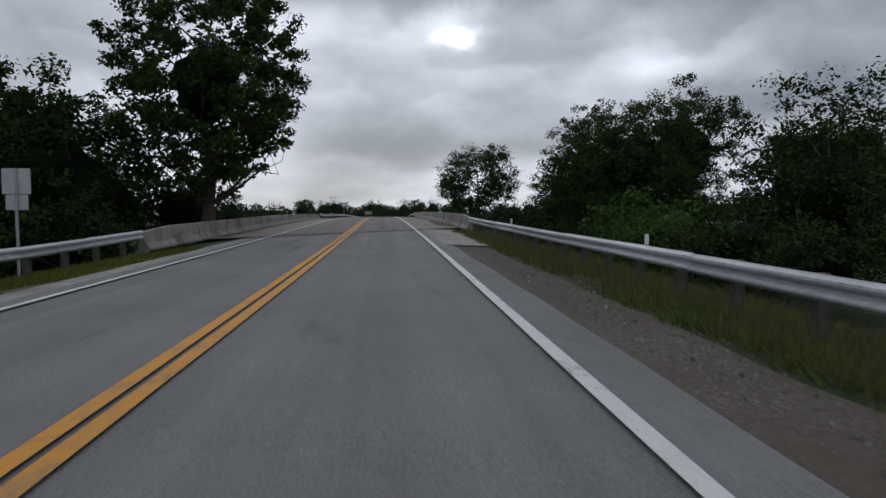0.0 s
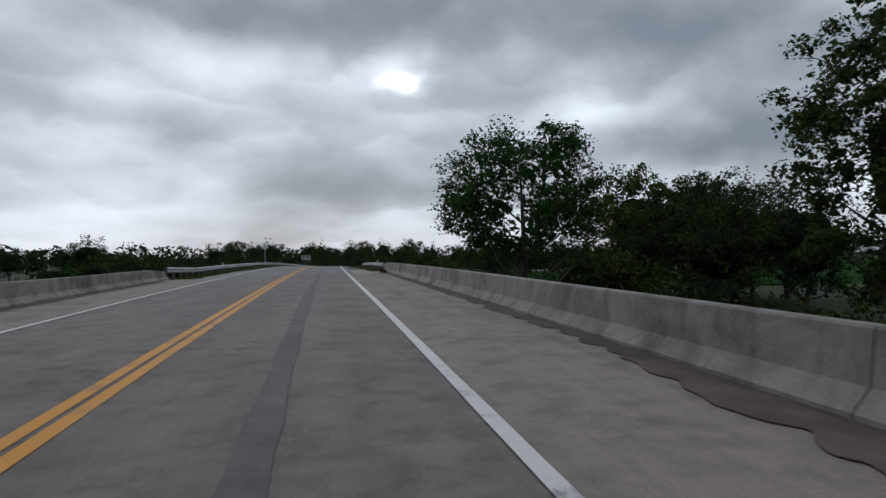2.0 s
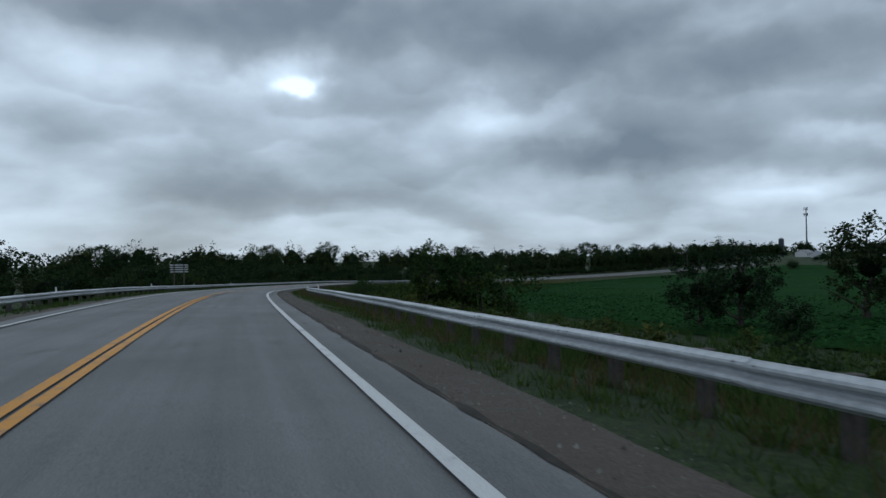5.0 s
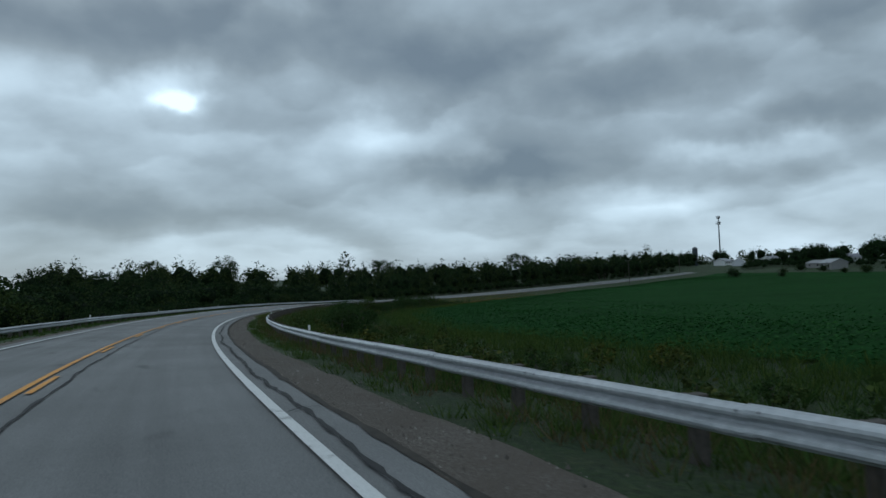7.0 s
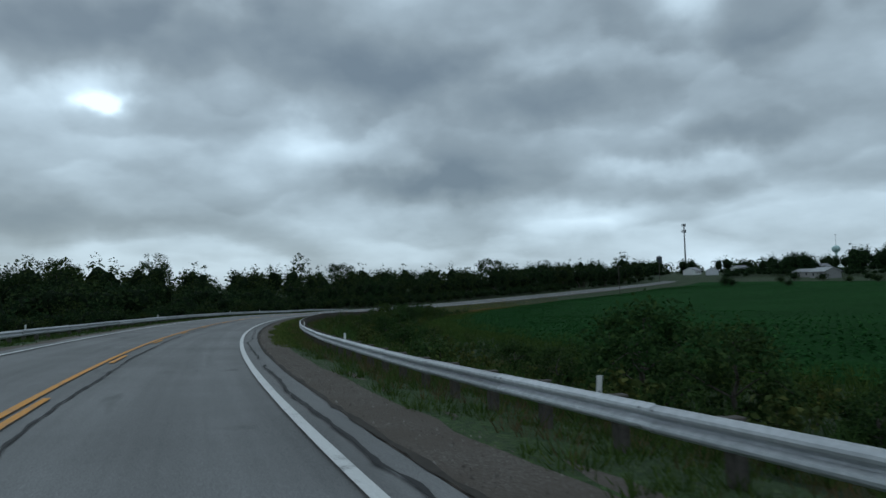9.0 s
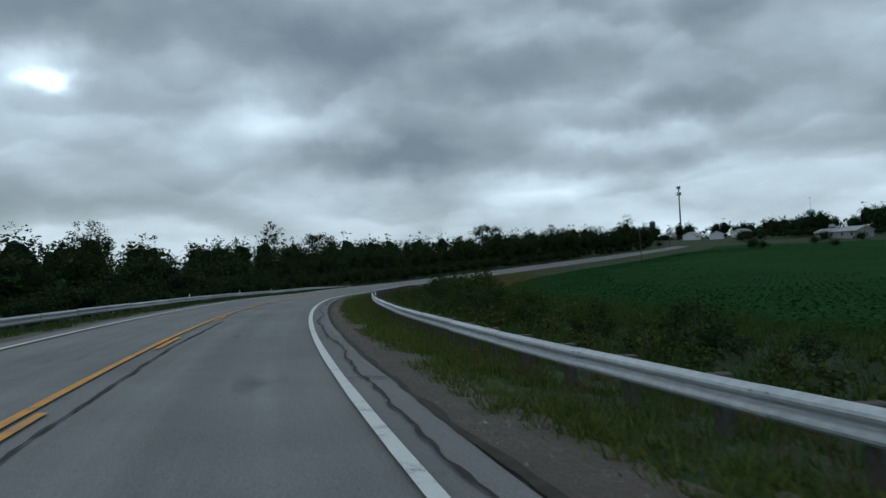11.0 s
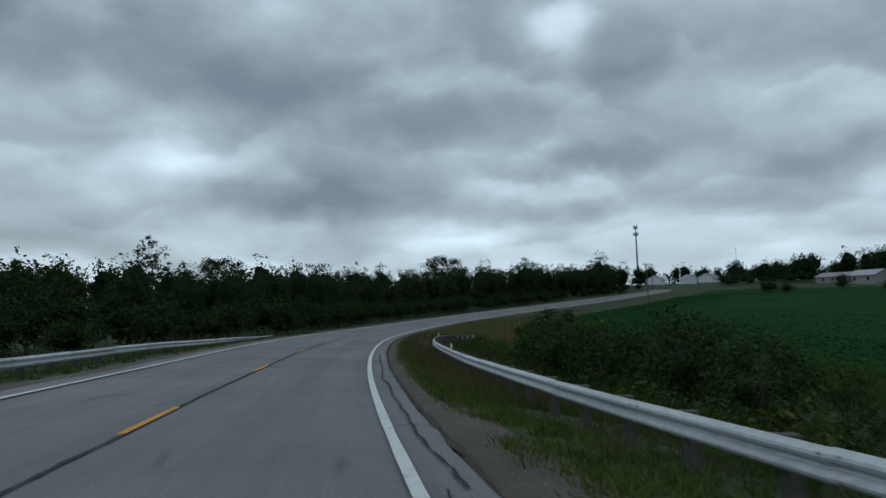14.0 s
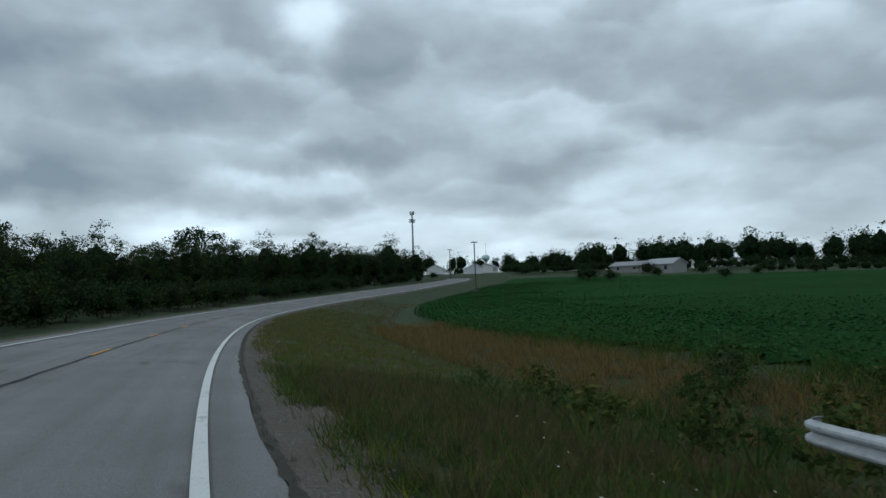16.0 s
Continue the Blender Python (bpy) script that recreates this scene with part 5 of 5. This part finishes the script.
def blades(name, n, s0, s1, side, o0, o1, h0, h1, material, label, seed, width=0.012, power=1.0):
    rng = np.random.default_rng(seed)
    m = n // 8
    cs, co = rng.uniform(s0, s1, m), o0 + (o1 - o0) * rng.uniform(size=m) ** power
    keep = np.array([noise.noise((float(a) * 0.4, float(b) * 1.1, seed)) > -0.22 for a, b in zip(cs, co)])
    cs, co = np.repeat(cs[keep], 12), np.repeat(co[keep], 12)
    n = len(cs)
    a = rng.uniform(0, 2 * math.pi, n)
    far = np.abs(rng.normal(0, 0.13, n))
    s, o = cs + np.sin(a) * far, side * np.maximum(co + np.cos(a) * far, o0 - 0.1)
    ao = np.abs(o)
    up = np.interp(ao, [4.9, 5.7, 6.6, 8.2, 10.5, 13.5], [-0.08, -0.095, -0.17, -0.45, -1.0, -2.4])
    B = at_many(s, o, up)
    g = ground_z(B[:, 0], B[:, 1])
    B[:, 2] = np.maximum(B[:, 2], g) - 0.02
    tall_ = np.repeat(rng.uniform(0.6, 1.3, n // 12 + 1), 12)[:n]
    h = rng.uniform(h0, h1, n) * tall_
    b = rng.uniform(0, 2 * math.pi, n)
    side_v = np.stack([np.cos(b), np.sin(b), np.zeros(n)], 1) * (1.5 * width * rng.uniform(0.7, 1.8, n))[:, None]
    th = np.interp(s, SS, _th)
    dx, dy = np.cos(a) * side, np.sin(a)
    lean = np.stack([dx * np.cos(th) - dy * np.sin(th), dx * np.sin(th) + dy * np.cos(th), np.zeros(n)], 1) * (h * rng.uniform(0.1, 1.1, n))[:, None]
    tip = B + lean + np.stack([np.zeros(n), np.zeros(n), h], 1)
    V = np.stack([B - side_v, B + side_v, tip], 1).reshape(-1, 3)
    me = bpy.data.meshes.new(name)
    me.vertices.add(3 * n)
    me.vertices.foreach_set("co", V.astype(np.float32).ravel())
    me.loops.add(3 * n)
    me.loops.foreach_set("vertex_index", np.arange(3 * n, dtype=np.int32))
    me.polygons.add(n)
    me.polygons.foreach_set("loop_start", np.arange(0, 3 * n, 3, dtype=np.int32))
    me.polygons.foreach_set("loop_total", np.full(n, 3, dtype=np.int32))
    me.materials.append(material)
    me.update(calc_edges=True)
    me.validate()
    tagged(new(name, me), label, "grass", kind="stuff")


blades("grass", 130000, 103, 425, 1, 5.6, 11.0, 0.08, 0.26, GRASS, "unmown green grass along the road", 1, 0.006)
blades("grass", 50000, 103, 425, 1, 6.0, 13.0, 0.18, 0.42, STRAW, "tall dry grass stalks along the rail", 2, 0.004)
blades("grass", 40000, -10, 37, 1, 5.6, 9.0, 0.08, 0.26, GRASS_LIGHT, "unmown green grass along the road", 3, 0.006)
blades("grass", 30000, -10, 37, 1, 5.8, 9.0, 0.12, 0.36, STRAW_LIGHT, "tall dry grass stalks along the rail", 4, 0.004)
blades("grass", 60000, 92, 420, -1, 5.2, 11.0, 0.08, 0.28, GRASS, "green grass strip along the road", 5, 0.008)
blades("grass", 50000, -10, 27, -1, 5.0, 9.0, 0.06, 0.16, GRASS_LIGHT, "green grass strip along the road", 6, 0.008)
blades("grass", 80000, 395, 560, 1, 4.9, 18.0, 0.12, 0.34, STRAW_LIGHT, "tall dry grass on the inner bank of the bend", 7, 0.004)
blades("grass", 130000, 360, 520, 1, 4.8, 16.0, 0.07, 0.24, GRASS_LIGHT, "unmown grass on the inner bank of the bend", 8, 0.005)
blades("weeds", 60000, 108, 425, 1, 8.5, 26.0, 0.35, 0.9, GRASS, "tall weeds between rail and field", 9, 0.012)

blades("grass", 60000, 255, 372, 1, 5.0, 6.8, 0.06, 0.18, GRASS_LIGHT, "short green grass beside the gravel", 14, 0.007)
blades("weeds", 36000, 190, 480, 1, 21.0, 28.0, 0.4, 0.85, GRASS, "tall weeds along the edge of the crop", 15, 0.012)
blades("grass", 24000, 398, 480, 1, 14.5, 22.0, 0.35, 0.8, STRAW_LIGHT, "pale tall grass at the field's edge", 12, 0.009)
blades("grass", 5000, 249, 266, 1, 13.0, 20.0, 0.3, 0.6, STRAW_LIGHT, "patch of pale dry grass", 13, 0.01)
blades("grass", 60000, 360, 425, 1, 5.0, 10.0, 0.08, 0.3, GRASS, "unmown grass before the rail end", 10, 0.005)
blades("grass", 44000, 360, 425, 1, 5.4, 11.0, 0.15, 0.42, STRAW, "dry grass before the rail end", 11, 0.004)


def stones(name, n, s0, s1, o0, o1, seed):
    """Loose gravel: small four-sided stones."""
    rng = np.random.default_rng(seed)
    s, o = rng.uniform(s0, s1, n), rng.uniform(o0, o1, n)
    B = at_many(s, o, np.interp(np.abs(o), [3.9, 4.3, 4.9, 5.9], [-0.03, -0.035, -0.06, -0.12]))
    r = 0.012 * rng.lognormal(0, 0.5, n)
    a = rng.uniform(0, 6.28, n)
    V = []
    for k in range(3):
        V.append(B + np.stack([np.cos(a + 2.09 * k) * r, np.sin(a + 2.09 * k) * r, -0.3 * r], 1))
    V.append(B + np.stack([rng.normal(0, 0.3, n) * r, rng.normal(0, 0.3, n) * r, r * 1.1], 1))
    V = np.stack(V, 1).reshape(-1, 3)
    i = np.arange(n)[:, None] * 4
    loops = np.concatenate([i, i + 1, i + 3, i + 1, i + 2, i + 3, i + 2, i, i + 3], 1).ravel().astype(np.int32)
    me = bpy.data.meshes.new(name)
    me.vertices.add(4 * n)
    me.vertices.foreach_set("co", V.astype(np.float32).ravel())
    me.loops.add(9 * n)
    me.loops.foreach_set("vertex_index", loops)
    me.polygons.add(3 * n)
    me.polygons.foreach_set("loop_start", np.arange(0, 9 * n, 3, dtype=np.int32))
    me.polygons.foreach_set("loop_total", np.full(3 * n, 3, dtype=np.int32))
    k = Nodes("loose_stones", 0.9)
    k.colour(k.ramp(k.rand_island(), [(0.0, (0.06, 0.052, 0.045)), (0.7, (0.125, 0.112, 0.098)), (1.0, (0.23, 0.215, 0.195))]))
    me.materials.append(k.m)
    me.update(calc_edges=True)
    tagged(new(name, me), "loose gravel of the road shoulder", "gravel", kind="stuff")


stones("gravel", 26000, 104, 425, 4.35, 5.9, 1)
stones("gravel", 12000, -5, 36, 4.6, 6.2, 2)


def flowers(n, s0, s1, o0, o1, seed):
    rng = np.random.default_rng(seed)
    s, o = rng.normal((s0 + s1) / 2, (s1 - s0) / 4, n), rng.uniform(o0, o1, n)
    B = at_many(s, o, np.interp(o, [5.2, 6.6, 8.2, 10.5], [-0.1, -0.17, -0.45, -1.0]))
    B[:, 2] += rng.uniform(0.3, 0.55, n)
    ob = new("wildflowers", leaves_mesh("wildflowers", B, 0.03, FLOWER, rng, 2.0))
    tagged(ob, "white wildflowers in the roadside grass", "flowers", kind="stuff")


flowers(420, 380, 398, 6.2, 8.6, 1)
flowers(120, 398, 414, 6.0, 9.0, 2)
flowers(60, 108, 260, 6.8, 12.0, 3)

# ---------------------------------------------------------------- far things


def cell_tower():
    x, y, top = 479.3, 596.5, 44.2
    g = gz(x, y)
    root = thing("cell_tower", Matrix.Translation((x, y, g)), "slim grey monopole with two tiers of antennas", "cell tower")
    h = top - g
    bm = bmesh.new()
    tube(bm, (0, 0, -0.5), (0, 0, h - 1.5), 0.85, 0.42, 12)
    part("pole", bm, POLE_GREY, root)
    for z, r, k in ((h - 1.6, 1.7, 9), (h - 6.6, 2.1, 9)):
        bm = bmesh.new()
        for i in range(3):
            a, b = 2 * math.pi * i / 3 + 0.4, 2 * math.pi * (i + 1) / 3 + 0.4
            pa, pb = (r * math.cos(a), r * math.sin(a), z), (r * math.cos(b), r * math.sin(b), z)
            tube(bm, pa, pb, 0.08, 0.08, 6)
            tube(bm, (0, 0, z), pa, 0.08, 0.08, 6)
        pl = part("platform", bm, POLE_GREY, root)
        for i in range(k):
            t = i / k * 3
            e, f = int(t), t - int(t)
            a, b = 2 * math.pi * e / 3 + 0.4, 2 * math.pi * (e + 1) / 3 + 0.4
            px = r * (math.cos(a) * (1 - f) + math.cos(b) * f)
            py = r * (math.sin(a) * (1 - f) + math.sin(b) * f)
            bm = bmesh.new()
            box(bm, px - 0.17, py - 0.12, z - 1.2, px + 0.17, py + 0.12, z + 1.3, 0.03)
            part("antenna", bm, POLE_GREY, pl)


cell_tower()


def water_tower():
    x, y, zc = 1141.0, 822.0, 37.5
    g = gz(x, y)
    teal = mat_plain("pale_teal_paint", (0.42, 0.56, 0.55), 0.5, 0, 0.06, 0.2)
    root = thing("water_tower", Matrix.Translation((x, y, g)), "pale green spheroid water tower with a mast", "water tower")
    z = zc - g
    bm = bmesh.new()
    bmesh.ops.create_uvsphere(bm, u_segments=24, v_segments=14, radius=6.6, matrix=Matrix.Translation((0, 0, z)) @ Matrix.Diagonal((1, 1, 0.86, 1)))
    for f in bm.faces:
        f.smooth = True
    part("tank", bm, teal, root)
    bm = bmesh.new()
    tube(bm, (0, 0, -0.5), (0, 0, 3), 3.6, 1.6, 16)
    tube(bm, (0, 0, 3), (0, 0, z - 8), 1.6, 1.6, 16)
    tube(bm, (0, 0, z - 8), (0, 0, z - 4), 1.6, 3.6, 16)
    part("stem", bm, teal, root)
    bm = bmesh.new()
    tube(bm, (0, 0, z + 5.5), (0, 0, z + 24), 0.25, 0.18, 6)
    box(bm, -1.2, -0.3, z + 22.6, 1.2, 0.3, z + 24)
    part("mast", bm, POLE_GREY, root)


water_tower()


def utility_pole(x, y, top, lean=0.0):
    g = gz(x, y)
    root = thing("utility_pole", Matrix.Translation((x, y, g)) @ Matrix.Rotation(radians(lean), 4, "Y"), "brown wooden utility pole with crossarm", "utility pole", "utility poles")
    h = top - g
    bm = bmesh.new()
    tube(bm, (0, 0, -1), (0, 0, h), 0.19, 0.13, 10)
    part("pole", bm, TIMBER, root)
    bm = bmesh.new()
    box(bm, -1.9, -0.07, h - 0.35, 1.9, 0.07, h - 0.18, 0.01)
    arm = part("crossarm", bm, TIMBER, root)
    for x_ in (-1.8, -0.9, 0.9, 1.8):
        bm = bmesh.new()
        tube(bm, (x_, 0, h - 0.18), (x_, 0, h + 0.1), 0.05, 0.07, 8)
        part("insulator", bm, POLE_GREY, arm)


utility_pole(245.8, 450.2, 5.8, -2)
utility_pole(330.0, 498.0, 9.0, 1)


def silo(x, y, top):
    g = gz(x, y)
    root = thing("silo", Matrix.Translation((x, y, g)), "dark farm silo above the trees", "silo")
    h = top - g
    bm = bmesh.new()
    tube(bm, (0, 0, -0.5), (0, 0, h - 1.2), 2.3, 2.3, 20)
    part("shaft", bm, mat_plain("dark_blue_steel", (0.06, 0.07, 0.085), 0.4, 0.2), root)
    bm = bmesh.new()
    tube(bm, (0, 0, h - 1.2), (0, 0, h), 2.35, 0.6, 20)
    part("cap", bm, POLE_GREY, root)


silo(472.0, 617.5, 18.3)


def building(name, x, y, w, d, h, roof, turn, wall_c, roof_c, label, windows=3, category="house"):
    """A gabled farm building: walls, two roof slopes, door and windows."""
    g = gz(x, y)
    root = thing(name, Matrix.Translation((x, y, g)) @ Matrix.Rotation(radians(turn), 4, "Z"), label, category)
    wm = mat_plain("wall_" + name, wall_c, 0.7, 0, 0.08, 1.0)
    rm = mat_plain("roof_" + name, roof_c, 0.6, 0.1, 0.15, 1.0)
    bm = bmesh.new()
    pr = [(-d / 2, -0.5), (d / 2, -0.5), (d / 2, h), (0, h + roof), (-d / 2, h)]
    a = [bm.verts.new((-w / 2, q, z)) for q, z in pr]
    b = [bm.verts.new((w / 2, q, z)) for q, z in pr]
    bm.faces.new(a[::-1])
    bm.faces.new(b)
    for i in range(5):
        j = (i + 1) % 5
        bm.faces.new((a[i], a[j], b[j], b[i]))
    bmesh.ops.recalc_face_normals(bm, faces=bm.faces)
    part("wall", bm, wm, root)
    for sgn in (-1, 1):
        bm = bmesh.new()
        k = 0.5
        e = [(sgn * (d / 2 + k), h - k * roof / (d / 2) + 0.05), (0, h + roof + 0.05), (0, h + roof + 0.25), (sgn * (d / 2 + k), h - k * roof / (d / 2) + 0.25)]
        a = [bm.verts.new((-w / 2 - k, q, z)) for q, z in e]
        b = [bm.verts.new((w / 2 + k, q, z)) for q, z in e]
        bm.faces.new(a)
        bm.faces.new(b[::-1])
        for i in range(4):
            j = (i + 1) % 4
            bm.faces.new((a[i], b[i], b[j], a[j]))
        bmesh.ops.recalc_face_normals(bm, faces=bm.faces)
        part("roof", bm, rm, root)
    dark = mat_plain("window_" + name, (0.03, 0.035, 0.04), 0.15)
    for sgn in (-1, 1):
        for i in range(windows):
            xx = (i + 0.5) / windows * w - w / 2
            bm = bmesh.new()
            y0, y1 = sorted((sgn * (d / 2 - 0.1), sgn * (d / 2 + 0.03)))
            box(bm, xx - 0.6, y0, h * 0.35, xx + 0.6, y1, h * 0.8)
            part("window", bm, dark, root)


building("barn", 369.0, 422.0, 13, 9, 3.4, 2.0, 62, (0.24, 0.24, 0.235), (0.33, 0.34, 0.355), "pale metal-clad barn beyond the field", 2, "barn")
building("barn", 380.0, 437.0, 16, 9, 2.6, 1.6, 66, (0.22, 0.215, 0.21), (0.25, 0.25, 0.26), "low grey shed beyond the field", 2, "shed")
building("house", 440.0, 560.0, 14, 9, 3.2, 2.2, 20, (0.7, 0.7, 0.7), (0.3, 0.3, 0.32), "white farmhouse among trees", 4)
building("house", 420.0, 528.0, 12, 8, 3.0, 2.0, 35, (0.62, 0.63, 0.66), (0.55, 0.56, 0.58), "white shed with a pale roof", 2, "shed")
building("house", 470.0, 540.0, 16, 9, 3.4, 2.2, 10, (0.66, 0.66, 0.64), (0.24, 0.24, 0.26), "white house on the rise", 4)
building("house", 505.0, 500.0, 14, 9, 3.4, 2.4, -15, (0.6, 0.6, 0.6), (0.2, 0.2, 0.22), "pale house on the rise", 4)
